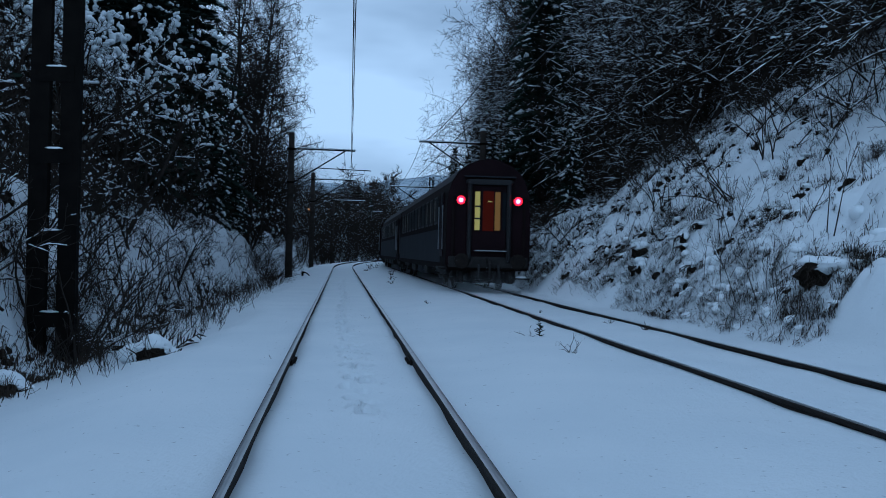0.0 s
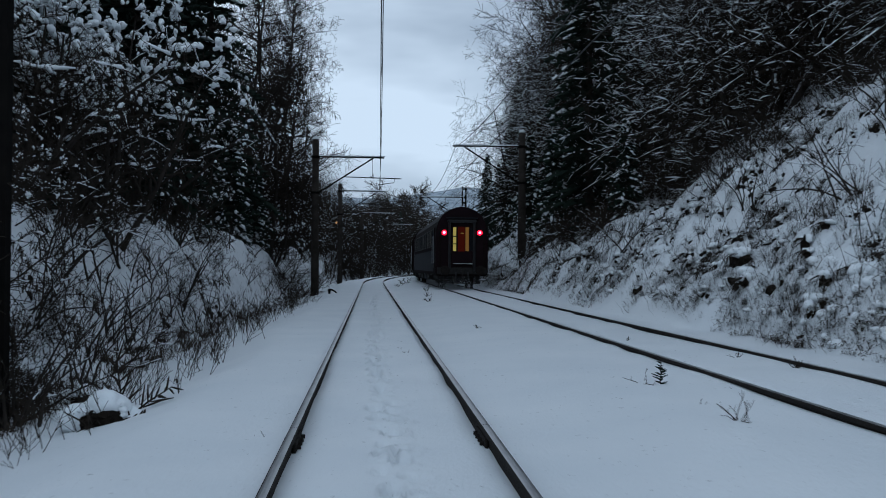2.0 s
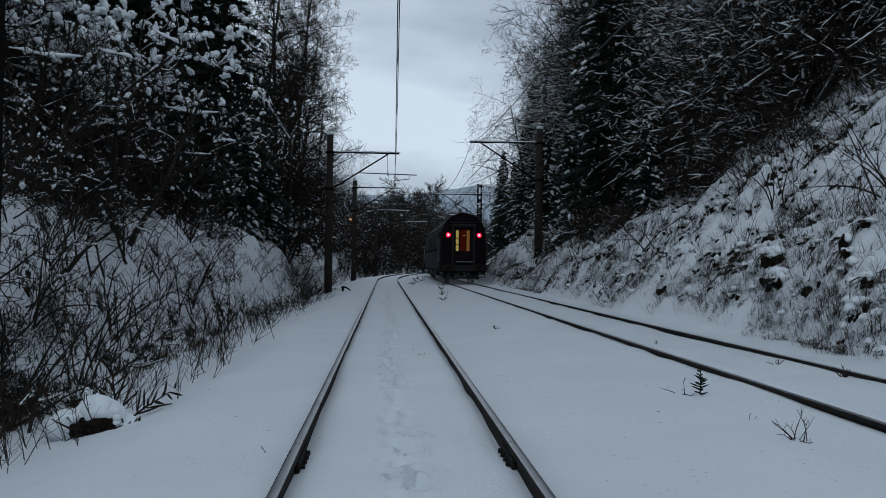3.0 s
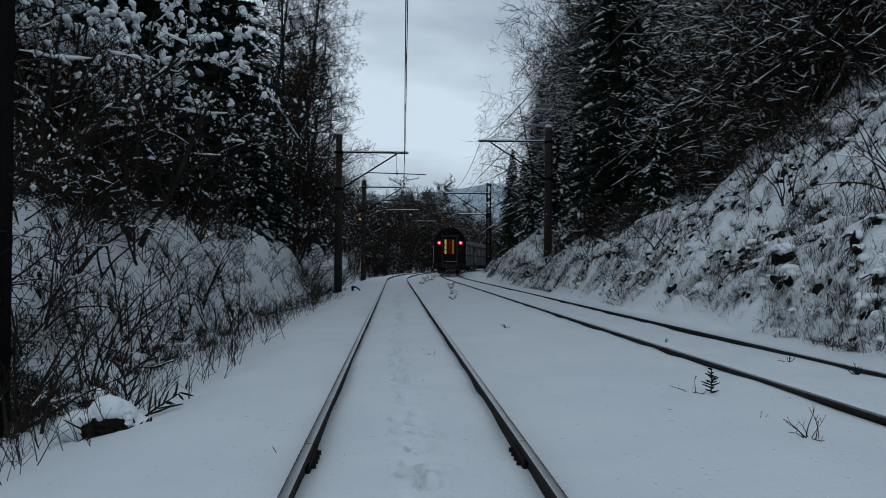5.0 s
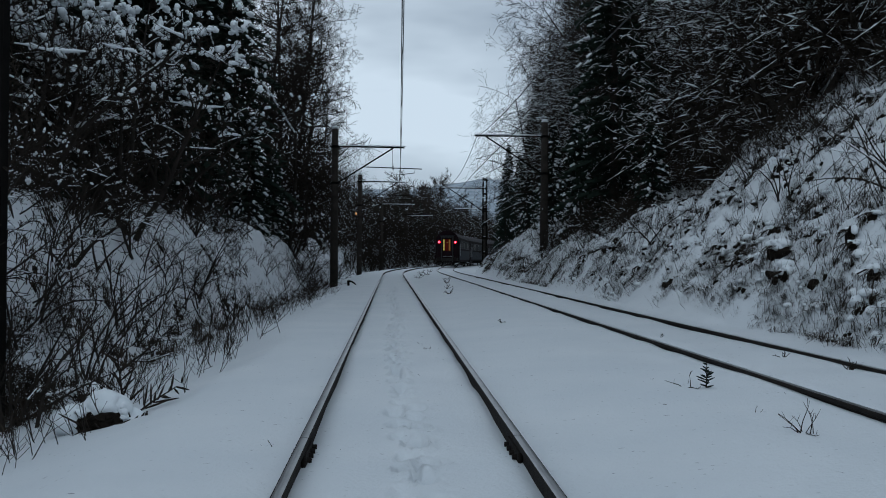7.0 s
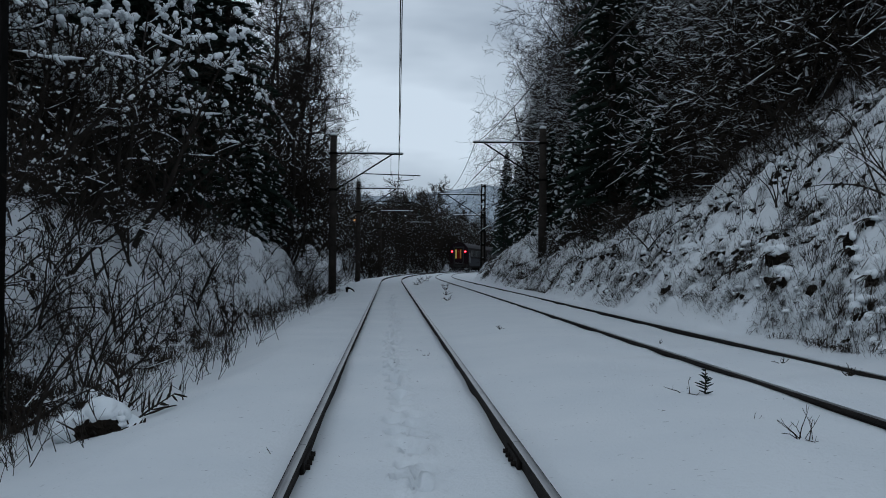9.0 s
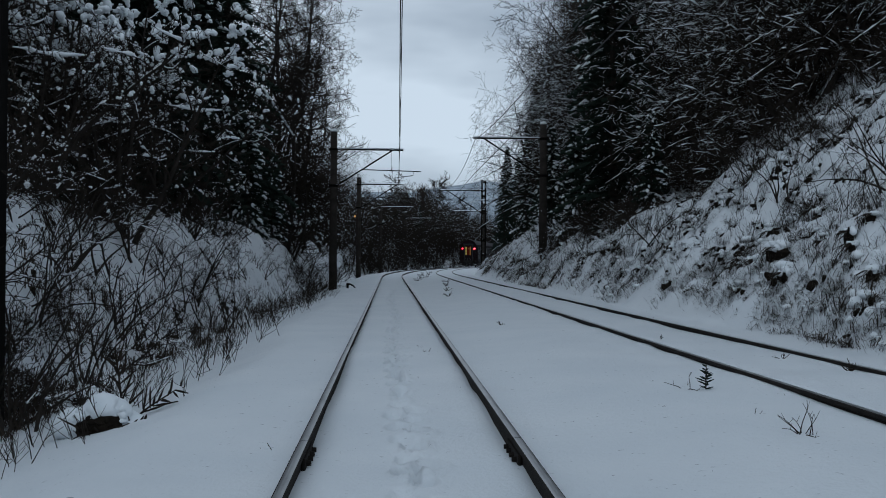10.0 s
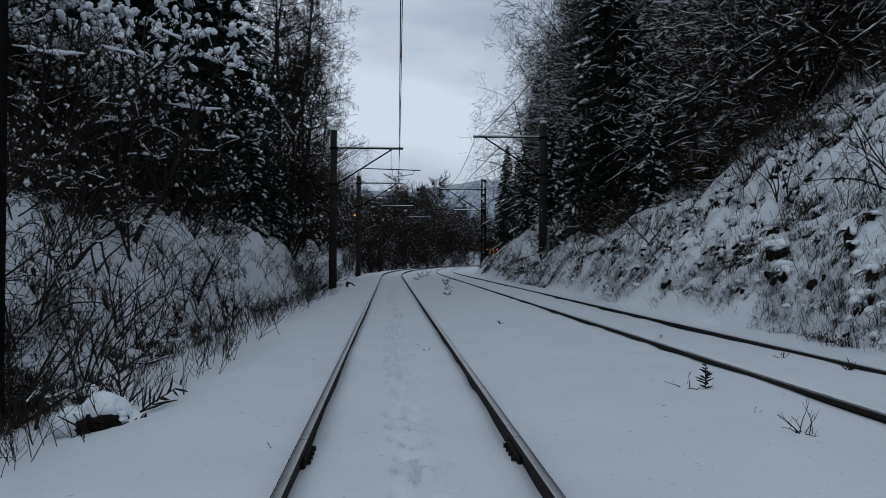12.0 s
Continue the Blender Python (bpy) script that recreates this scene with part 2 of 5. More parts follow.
def land(x, y):
    """The height of the snow at x, y."""
    x, y = np.asarray(x, float), np.asarray(y, float)
    u = x - bend(y)
    wob = 0.25 * rough(x * 0, y, 5.0, 3) + 0.12 * rough(x * 0, y, 1.7, 4)
    left = np.interp(u + wob, [-400, -60, -25, -12, -7.0, -6.5, -5.7, -5.15, -4.6, -3.9, -2.9, -2.1, 0], [24, 8, 4.5, 2.9, 2.35, 2.1, 0.7, -0.42, -0.6, -0.5, -0.24, 0, 0])
    toe = 6.2 + 2.8 * step(60, 108, y)
    r = u - toe + wob
    right = np.interp(np.where(u < 5.65, u - 6.5, r), [-14, -5.3, -4.1, -0.5, 0, 0.22, 3, 9.6, 13.6, 26.6, 60, 400], [0, 0, 0.15, 0.155, 0.18, 0.58, 2.65, 8.0, 10.8, 17.5, 30, 60])
    z = np.where(u < 0, left, right)
    bank = np.clip(step(-5.0, -5.7, u) + step(0.1, 0.9, r), 0, 1)
    lumpy = np.where(u > 0, 0.7 + 0.4 * rough(x, y, 3.2, 12), 0.35)
    z = z + bank * (0.30 * rough(x, y, 1.3, 5) + 0.10 * rough(x, y, 0.6, 6) + 0.5 * rough(x, y, 4.0, 7))
    z = z + bank * lumpy * (0.34 * tussocks(x, y, 0.55, 13) + 0.16 * tussocks(x, y, 0.27, 14) - 0.2)
    z = z + (1 - bank) * (0.018 * rough(x, y, 0.8, 8) + 0.02 * rough(x, y, 2.4, 9))
    return z


def at_land(x, y, sink=0.05):
    return float(land(x, y)) - sink


def footprints():
    """Dips of a line of steps between the rails: place and half sizes."""
    rng = random.Random(5)
    out, y, side = [], 2.6, 1
    while y < 42:
        out.append((-0.03 + 0.06 * math.sin(y * 0.35) + side * 0.055 + rng.uniform(-0.05, 0.05), y, rng.uniform(0.065, 0.09), rng.uniform(0.12, 0.17), rng.uniform(0.05, 0.22)))
        side = -side
        y += rng.uniform(0.2, 0.4)
    return out


def spaced(*runs):
    """Coordinates over runs of (from, to, step)."""
    out = []
    for a, b, s in runs:
        out += list(np.linspace(a, b, max(2, int(round((b - a) / s)) + 1))[:-1])
    return np.array(out + [runs[-1][1]])


def ground_sheet():
    us = spaced((-900, -120, 60), (-120, -30, 6), (-30, -9, 0.9), (-9, -7.2, 0.24), (-7.2, -4.2, 0.12), (-4.2, -2, 0.24), (-2, -0.9, 0.16), (-0.9, -0.4, 0.08), (-0.4, 0.4, 0.042), (0.4, 0.9, 0.08), (0.9, 6.4, 0.22), (6.4, 11.5, 0.09), (11.5, 16, 0.16), (16, 24, 0.6), (24, 60, 2.5), (60, 120, 8), (120, 900, 60))
    ys = spaced((-300, -40, 20), (-40, -6, 1.5), (-6, 1, 0.22), (1, 16, 0.055), (16, 45, 0.13), (45, 90, 0.4), (90, 240, 1.5), (240, 400, 10), (400, 1500, 60))
    U, Y = np.meshgrid(us, ys)
    X = U + bend(Y)
    Z = land(X, Y)
    for fx, fy, rx, ry, deep in footprints():
        j0, j1 = np.searchsorted(ys, [fy - 0.5, fy + 0.5])
        q = ((X[j0:j1] - fx) / rx) ** 2 + ((Y[j0:j1] - fy) / ry) ** 2
        Z[j0:j1] += -deep * np.exp(-q ** 3) + 0.16 * deep * np.exp(-(q - 2.2) ** 2)
    # snow swept low against the rails
    for off, high in TRACKS:
        for s in (-0.75, 0.75):
            d = np.abs(U - off - s)
            Z -= 0.025 * np.exp(-(d / 0.10) ** 2)
    ny, nx = U.shape
    idx = np.arange(ny * nx).reshape(ny, nx)
    quads = np.stack([idx[:-1, :-1], idx[:-1, 1:], idx[1:, 1:], idx[1:, :-1]], -1).reshape(-1, 4)
    me = bpy.data.meshes.new("ground")
    me.vertices.add(ny * nx)
    me.vertices.foreach_set("co", np.stack([X, Y, Z], -1).ravel())
    me.loops.add(len(quads) * 4)
    me.polygons.add(len(quads))
    me.loops.foreach_set("vertex_index", quads.ravel())
    me.polygons.foreach_set("loop_start", np.arange(len(quads)) * 4)
    me.polygons.foreach_set("use_smooth", np.ones(len(quads), bool))
    me.materials.append(SNOW)
    me.update(calc_edges=True)
    me.validate()
    tagged(new("ground", me), "snow-covered railway cutting with trodden footprints between the rails", "ground", kind="structure")


ground_sheet()


def track_point(track, s, y, up=0.0):
    """A point beside the centre line of a track: s metres to its right, height over the snow."""
    off, high = TRACKS[track]
    b = float(bend(y))
    d = min(max(y - CURVE_START, 0.0), RADIUS * 0.7)
    a = math.asin(d / RADIUS)
    return Vector((b + (off + s) * math.cos(a), y - (off + s) * math.sin(a), high + up)), a


RAIL_SECTION = [(-0.065, -0.10), (0.065, -0.10), (0.065, -0.075), (0.012, -0.055), (0.010, 0.055), (0.036, 0.068), (0.036, 0.094), (0.030, 0.10), (-0.030, 0.10), (-0.036, 0.094), (-0.036, 0.068), (-0.010, 0.055), (-0.012, -0.055), (-0.065, -0.075)]


def rail(track, s, y0, y1):
    side, top = Build(), Build()
    ys = spaced((y0, min(y1, 60), 3.0), (60, y1, 2.0)) if y1 > 60 else spaced((y0, y1, 1.5))
    n, rings, caps = len(RAIL_SECTION), [], []
    for y in ys:
        rings += [tuple(track_point(track, s + a, y, b)[0]) for a, b in RAIL_SECTION]
        p = [tuple(track_point(track, s + a, y, b)[0]) for a, b in ((-0.027, 0.1005), (-0.012, 0.103), (0.012, 0.103), (0.027, 0.1005))]
        caps += p
    side.add(rings, [(i * n + k, i * n + (k + 1) % n, (i + 1) * n + (k + 1) % n, (i + 1) * n + k) for i in range(len(ys) - 1) for k in range(n)] + [tuple(range(n)), tuple(range((len(ys) - 1) * n, len(ys) * n))])
    top.add(caps, [(i * 4 + k, i * 4 + k + 1, i * 4 + 5 + k, i * 4 + 4 + k) for i in range(len(ys) - 1) for k in range(3)])
    ob = thing("rail", "long rusty steel rail with a worn head, half buried in snow", "rail", group="rails of the two tracks")
    part("web", side, RAIL_SIDE, ob)
    part("running_surface", top, RAIL_TOP, ob, "polished grey running surface")
    return ob


def fishplate(parent, s, y):
    for face in (-1, 1):
        b = Build()
        b.box(s + face * 0.028, y, 0.005, 0.03, 0.62, 0.09, 0.008)
        part("fishplate", b, RAIL_SIDE, parent, "bolted dark joint plate")
        for k in range(4):
            c = Build()
            yy = y - 0.22 + k * 0.147
            c.tube([(s + face * 0.04, yy, 0.005), (s + face * 0.075, yy, 0.005)], [0.022, 0.02], 6)
            part("bolt", c, RAIL_SIDE, parent)


for tr in (0, 1):
    for s in (-0.75, 0.765):
        if tr == 0:
            j = 6.62 if s < 0 else 6.70
            rail(tr, s, -45, j)
            r = rail(tr, s, j + 0.012, 250)
            fishplate(r, s, j - 0.05)
        else:
            rail(tr, s, -45, 250)

# ---- overhead line ----


def mast(x, y, h, side, arm_h, arm_l, style="concrete", drop=True, label=""):
    """A mast with its bracket; side is +1 when the bracket reaches to the right."""
    z = at_land(x, y, 0.25)
    ob = thing("catenary_mast", label or "dark concrete catenary mast with a snow-dusted steel bracket", "catenary mast", pose(x, y, z), "catenary masts along the line")
    top = h - z
    b = Build()
    if style == "concrete":
        b.tube([(0, 0, 0), (0, 0, top * 0.5), (0, 0, top)], [0.24, 0.22, 0.19], 8)
        part("shaft", b, CONCRETE, ob, smooth=True)
        c = Build()
        c.blob((0, 0, top + 0.06), (0.2, 0.2, 0.12), random.Random(3), 0.1)
        part("snow_cap", c, LOOSE_SNOW, ob, "small cap of snow", True)
    else:
        for sx in (-1, 1):
            c = Build()
            w, inner = style, style * (0.24 if style > 0.3 else 0.42)
            ring = [(w, -0.015), (w, 0.17), (w - 0.03, 0.17), (w - 0.03, 0.015), (inner + 0.03, 0.015), (inner + 0.03, 0.17), (inner, 0.17), (inner, -0.015)]
            c.add([(sx * a, b, zz) for zz in (0, top) for a, b in ring], [(k, (k + 1) % 8, 8 + (k + 1) % 8, 8 + k) for k in range(8)] + [(0, 1, 2, 3), (4, 5, 6, 7), (0, 3, 4, 7), (8, 9, 10, 11), (12, 13, 14, 15), (8, 11, 12, 15)])
            part("channel", c, STEEL, ob)
        k, n = 0.85, 0
        while k < top:
            c = Build()
            c.box(0, -0.022, k, w * 1.5, 0.012, 0.24)
            part("batten_plate", c, STEEL, ob)
            d = Build()
            d.blob((0, -0.01, k + 0.13), (w * 0.45, 0.03, 0.02), random.Random(n), 0.2)
            part("snow", d, LOOSE_SNOW, ob, "line of snow on the plate", True)
            k += 1.32
            n += 1
    if arm_l <= 0:
        return ob
    a = arm_h - z
    c = Build()
    c.tube([(-0.3 * side, 0, a + 0.03), (side * arm_l, 0, a)], [0.05, 0.045], 6)
    part("bracket_tube", c, STEEL, ob)
    c = Build()
    c.tube([(side * 0.15, 0, a - 2.05), (side * arm_l * 0.84, 0, a - 0.03)], [0.042, 0.042], 6)
    part("strut", c, STEEL, ob)
    c = Build()
    rng = random.Random(int(y))
    for i in range(9):
        t = (i + 0.5) / 9
        c.blob((side * arm_l * t, 0, a + 0.065), (arm_l / 14, 0.045, 0.04 + 0.02 * rng.random()), rng, 0.25, 4, 6)
    tagged(part("snow", c, LOOSE_SNOW, ob, "ridge of snow along the bracket", True), kind="stuff")
    for q in (a, a - 2.05):
        c = Build()
        c.box(0, 0, q, 0.5, 0.5, 0.12, 0.02)
        part("clamp", c, STEEL, ob)
    c = Build()
    for i in range(4):
        c.tube([(side * (0.45 + i * 0.1), 0, a - 0.0), (side * (0.5 + i * 0.1), 0, a)], [0.09, 0.06], 8)
    part("insulator", c, CERAMIC, ob, "ribbed brown insulator", True)
    if drop:
        c = Build()
        c.tube([(side * arm_l * 0.40, 0, a - 1.12), (side * (arm_l + 1.0), 0, a - 1.20)], [0.03, 0.03], 5)
        c.tube([(side * (arm_l + 0.62), 0, a - 1.19), (side * (arm_l + 0.58), 0, a - 1.42), (side * (arm_l - 0.35), 0, a - 1.55)], [0.022, 0.022, 0.02], 5)
        part("registration_arm", c, STEEL, ob)
        c = Build()
        c.tube([(side * arm_l * 0.83, 0, a - 0.03), (side * arm_l * 0.83, 0, a - 1.15)], [0.012, 0.012], 4)
        part("dropper", c, WIRE, ob)
    return ob


mast(-4.80, 10.5, 8.6, 1, 0, 0, 0.385, False, "tall black lattice mast of two steel channels with batten plates")
mast(-3.35, 53.0, 8.55, 1, 7.55, 3.9)
signal_mast = mast(-2.9, 82.0, 8.5, 1, 7.9, 3.9)
b = Build()
b.tube([(-0.32, -0.2, 5.6), (-0.32, -0.28, 5.6)], [0.09, 0.08], 8)
part("signal_lamp", b, SIGNAL, signal_mast, "small glowing orange lamp")
mast(-1.3, 112.0, 8.5, 1, 7.6, 3.9)
mast(2.2, 142.0, 8.5, 1, 7.6, 3.9)
mast(8.3, 51.5, 8.9, -1, 8.1, 3.9, drop=False)
mast(8.25, 84.0, 8.6, -1, 7.6, 3.9, 0.22, False, "slim dark steel mast with a bracket over the farther track")
mast(11.75, 118.0, 8.5, -1, 7.5, 3.9, drop=False)


def wire(label, pts, r):
    b = Build()
    b.tube(pts, [r] * len(pts), 5)
    ob = thing("overhead_wire", label, "wire", group="overhead wires")
    part("strand", b, WIRE, ob)


def sag(points, r, label, dip=0.0):
    out = []
    for p, q in zip(points, points[1:]):
        for i in range(8):
            t = i / 8
            w = Vector(p).lerp(Vector(q), t)
            w.z -= dip * 4 * t * (1 - t)
            out.append(tuple(w))
    out.append(tuple(points[-1]))
    wire(label, out, r)


LEFT_SPANS = [(-38, 0.2), (10.5, -0.05), (53, 0.33), (84, 0.0), (115, 0.2), (146, 0.0), (177, 0.2)]
RIGHT_SPANS = [-40, 5, 51.5, 84, 118, 150]
sag([(float(bend(y)) + s, y, 5.95) for y, s in LEFT_SPANS], 0.012, "thin dark contact wire above the track")
sag([(float(bend(y)) + s + 0.04, y, 7.5) for y, s in LEFT_SPANS], 0.012, "thin dark carrying wire sagging between masts", 0.75)
sag([(float(bend(y)) + 4.4, y, 6.05) for y in RIGHT_SPANS], 0.016, "thin dark contact wire above the track")
sag([(float(bend(y)) + 4.5, y, 8.0) for y in RIGHT_SPANS], 0.016, "thin dark carrying wire sagging between masts", 0.75)
for y in (16, 23, 30, 37, 44):
    t = (y - 10.5) / 42.5
    c = thing("dropper", "short thin wire hanging between the overhead wires", "wire", group="overhead wires")
    b = Build()
    b.tube([(-0.05 + 0.38 * t, y, 5.95), (-0.01 + 0.38 * t, y, 7.5 - 3.0 * t * (1 - t))], [0.006, 0.006], 4)
    part("strand", b, WIRE, c)

# ---- the train ----
COACH_L, COACH_W = 24.5, 2.66


def coach_profile(w=COACH_W, grow=0.0):
    """Half of the cross-section from the sill up to the crown of the roof: sideways, up from the rail head."""
    h = w / 2 + grow
    return [(h - 0.08, 0.66), (h, 0.84), (h, 2.0), (h - 0.01, 2.75), (h - 0.06, 3.10), (h - 0.17, 3.42), (h - 0.36, 3.72), (h - 0.65, 3.96), (h - 1.0, 4.10), (0, 4.16 + grow)]


def shell(b, half, y0, y1):
    ring = half + [(-x, z) for x, z in reversed(half[:-1])]
    n = len(ring)
    b.add([(x, y, z) for y in (y0, y1) for x, z in ring], [(k, k + 1, n + k + 1, n + k) for k in range(n - 1)] + [(n - 1, 0, n, 2 * n - 1), tuple(range(n)), tuple(range(2 * n - 1, n - 1, -1))])


def coach(last):
    """A coach whose rear buffer beam is at y = 0, running ahead along +y; height 0 is the rail head."""
    ob = thing("passenger_coach", "dark passenger coach with red tail lamps and lit end door" if last else "dark passenger coach with dim windows coupled ahead", "railway coach", group="coaches of the train")
    half = coach_profile()
    b = Build()
    shell(b, half, 0.0, COACH_L - 0.5)
    part("body", b, COACH, ob, smooth=False)
    b = Build()
    hr = [(x + 0.012, z + 0.012) for x, z in half[5:]]
    ring = hr + [(-x, z) for x, z in reversed(hr[:-1])]
    n = len(ring)
    b.add([(x, y, z) for y in (-0.02, COACH_L - 0.48) for x, z in ring], [(k, k + 1, n + k + 1, n + k) for k in range(n - 1)])
    part("roof", b, ROOF, ob, "grey roof with its soft highlight in the colour")
    for s in (-1, 1):
        b = Build()
        b.box(s * (COACH_W / 2 + 0.006), COACH_L / 2 - 0.25, 1.42, 0.02, COACH_L - 3.6, 1.1, 0.004)
        part("lower_panel", b, COACH_LOW, ob, "grey-blue lower side panel")
        b = Build()
        b.box(s * (COACH_W / 2 + 0.004), COACH_L / 2 - 0.25, 2.05, 0.03, COACH_L - 3.4, 0.05, 0.004)
        part("waist_rail", b, COACH, ob)
        k, rng = 3.1, random.Random(8)
        while k < COACH_L - 3.2:
            w = Build()
            w.box(s * (COACH_W / 2 - 0.005), k, 2.62, 0.05, 1.28, 0.92, 0.03)
            win = part("window", w, RUBBER, ob)
            g = Build()
            g.box(s * (COACH_W / 2 + 0.012), k, 2.62, 0.03, 1.14, 0.80, 0.02)
            part("pane", g, DARK_GLASS, win)
            if rng.random() < 0.45:
                g = Build()
                g.box(s * (COACH_W / 2 + 0.024), k + rng.uniform(-0.3, 0.3), 2.62, 0.014, 0.22, 0.7, 0.004)
                part("curtain", g, DIM_LIT, win, "faintly lit curtain")
            k += 1.72
        for k in (1.2, COACH_L - 1.7):
            w = Build()
            w.box(s * (COACH_W / 2 + 0.002), k, 2.10, 0.04, 0.86, 2.05, 0.03)
            d = part("door", w, COACH_END, ob, "dark side door")
            g = Build()
            g.box(s * (COACH_W / 2 + 0.018), k, 2.65, 0.03, 0.5, 0.8, 0.02)
            part("pane", g, DARK_GLASS, d)
            g = Build()
            g.box(s * (COACH_W / 2 + 0.03), k, 0.72, 0.22, 0.8, 0.06, 0.01)
            g.box(s * (COACH_W / 2 - 0.06), k, 0.46, 0.22, 0.8, 0.05, 0.01)
            part("step", g, UNDER, ob)
        for k in (0.62, 1.78):
            g = Build()
            g.tube([(s * (COACH_W / 2 + 0.05), k, 1.3), (s * (COACH_W / 2 + 0.05), k, 2.7)], [0.018, 0.018], 5)
            part("handrail", g, CHROME, ob)
    # running gear
    b = Build()
    b.box(0, COACH_L / 2 - 0.25, 0.86, 2.4, COACH_L - 0.8, 0.22, 0.03)
    part("underframe", b, UNDER, ob)
    for k, ln in ((8.3, 1.6), (11.0, 2.4), (14.6, 1.8)):
        b = Build()
        b.box(-0.75, k, 0.60, 0.9, ln, 0.46, 0.05)
        part("equipment_box", b, COACH_LOW if ln > 2 else UNDER, ob)
    for k in (3.6, COACH_L - 4.1):
        b = Build()
        for s in (-1, 1):
            b.box(s * 1.0, k, 0.62, 0.16, 3.2, 0.24, 0.04)
            b.box(s * 1.0, k, 0.44, 0.14, 1.1, 0.2, 0.04)
        b.box(0, k, 0.64, 2.0, 0.5, 0.26, 0.04)
        b.box(0, k, 0.5, 1.3, 3.0, 0.3, 0.05)
        for dy in (-1.6, 1.6):
            b.box(0, k + dy, 0.42, 1.9, 0.12, 0.36, 0.03)
        bogie = part("bogie", b, UNDER, ob)
        for dy in (-1.28, 1.28):
            for s in (-1, 1):
                c = Build()
                c.tube([(s * 0.69, k + dy, 0.46), (s * 0.72, k + dy, 0.46), (s * 0.725, k + dy, 0.46), (s * 0.82, k + dy, 0.46)], [0.49, 0.49, 0.46, 0.46], 20)
                part("wheel", c, RAIL_SIDE, bogie)
    b = Build()
    b.box(0, 0.9, 0.5, 2.1, 0.1, 0.5, 0.03)
    for x in (-0.8, -0.35, 0.4, 0.8):
        b.box(x, 0.6, 0.45, 0.16, 0.7, 0.4, 0.03)
    part("brake_gear", b, UNDER, ob)
    # rear end
    e = -0.02
    b = Build()
    b.add([(x * 0.985, e - 0.012, z) for x, z in half[1:]] + [(-x * 0.985, e - 0.012, z) for x, z in reversed(half[1:-1])], [tuple(range(2 * len(half[1:]) - 1))])
    part("end_panel", b, COACH_END, ob, "dark maroon end wall")
    for s in (-1, 1):
        b = Build()
        b.box(s * 0.62, e - 0.10, 2.15, 0.13, 0.22, 2.5, 0.05)
        part("gangway_rubber", b, RUBBER, ob, "black rubber gangway cushion")
        b = Build()
        b.box(s * 1.12, e - 0.05, 2.0, 0.10, 0.06, 1.9, 0.02)
        part("corner_pillar", b, COACH, ob)
    b = Build()
    b.box(0, e - 0.10, 3.42, 1.5, 0.22, 0.16, 0.06)
    part("gangway_rubber", b, RUBBER, ob, "black rubber gangway cushion")
    b = Build()
    b.box(0, e - 0.12, 3.58, 1.62, 0.26, 0.035, 0.012)
    part("gangway_rim", b, COACH_LOW, ob, "pale rim over the gangway")
    b = Build()
    b.box(0.05, e - 0.10, 1.28, 1.0, 0.3, 0.025, 0.008)
    part("gangway_plate", b, CHROME, ob, "worn metal gangway plate")
    b = Build()
    b.box(0, e - 0.03, 2.15, 1.1, 0.05, 2.3, 0.02)
    door = part("end_door", b, COACH_END, ob, "end door with lit glazing")
    if last:
        for x, w, z0, z1, mat, nm in ((-0.37, 0.16, 1.92, 3.12, LIT_YELLOW, "lit_pane"), (0.26, 0.18, 1.92, 3.12, LIT_ORANGE, "lit_pane"), (-0.02, 0.36, 1.90, 3.14, LIT_RED, "red_panel"), (0.49, 0.14, 1.95, 3.10, DARK_GLASS, "pane")):
            g = Build()
            g.box(x, e - 0.062, (z0 + z1) / 2, w, 0.016, z1 - z0, 0.004)
            part(nm, g, mat, door, "window lit yellow from inside" if mat is LIT_YELLOW else "")
        for z in (2.28, 2.66):
            g = Build()
            g.box(-0.37, e - 0.074, z, 0.17, 0.012, 0.05, 0.003)
            part("glazing_bar", g, RUBBER, door)
        for x in (-0.47, -0.27, 0.16, 0.37, 0.57):
            g = Build()
            g.box(x, e - 0.076, 2.52, 0.035, 0.02, 1.3, 0.006)
            part("window_post", g, COACH_END, door)
        # lamp reflections in the glazing, painted as small glowing bars
        for x, z in ((-0.36, 2.60), (0.02, 2.82)):
            g = Build()
            g.box(x, e - 0.078, z, 0.14, 0.014, 0.03, 0.004)
            part("reflected_lamp", g, LIT_YELLOW, door)
        for s in (-1, 1):
            c = Build()
            c.tube([(s * 0.90, e, 2.84), (s * 0.90, e - 0.13, 2.84)], [0.155, 0.148], 14)
            lamp = part("tail_lamp", c, RUBBER, ob)
            # outer ring added as the halo around the lens
            g = Build()
            g.tube([(s * 0.90, e - 0.125, 2.84), (s * 0.90, e - 0.138, 2.84)], [0.14, 0.132], 16)
            part("rim", g, TAIL_HALO, lamp, "glowing ring that paints the red halo of the lamp", True)
            g = Build()
            g.tube([(s * 0.90, e - 0.13, 2.84), (s * 0.90, e - 0.145, 2.84)], [0.108, 0.10], 16)
            part("lens", g, TAIL_LAMP, lamp, "glowing red lamp lens", True)
            g = Build()
            g.tube([(s * 0.90, e - 0.140, 2.84), (s * 0.90, e - 0.155, 2.84)], [0.07, 0.064], 12)
            part("bulb", g, TAIL_CORE, lamp, "bright pink heart of the lamp", True)
    b = Build()
    b.box(0, e - 0.05, 0.92, 2.5, 0.22, 0.34, 0.03)
    part("buffer_beam", b, UNDER, ob)
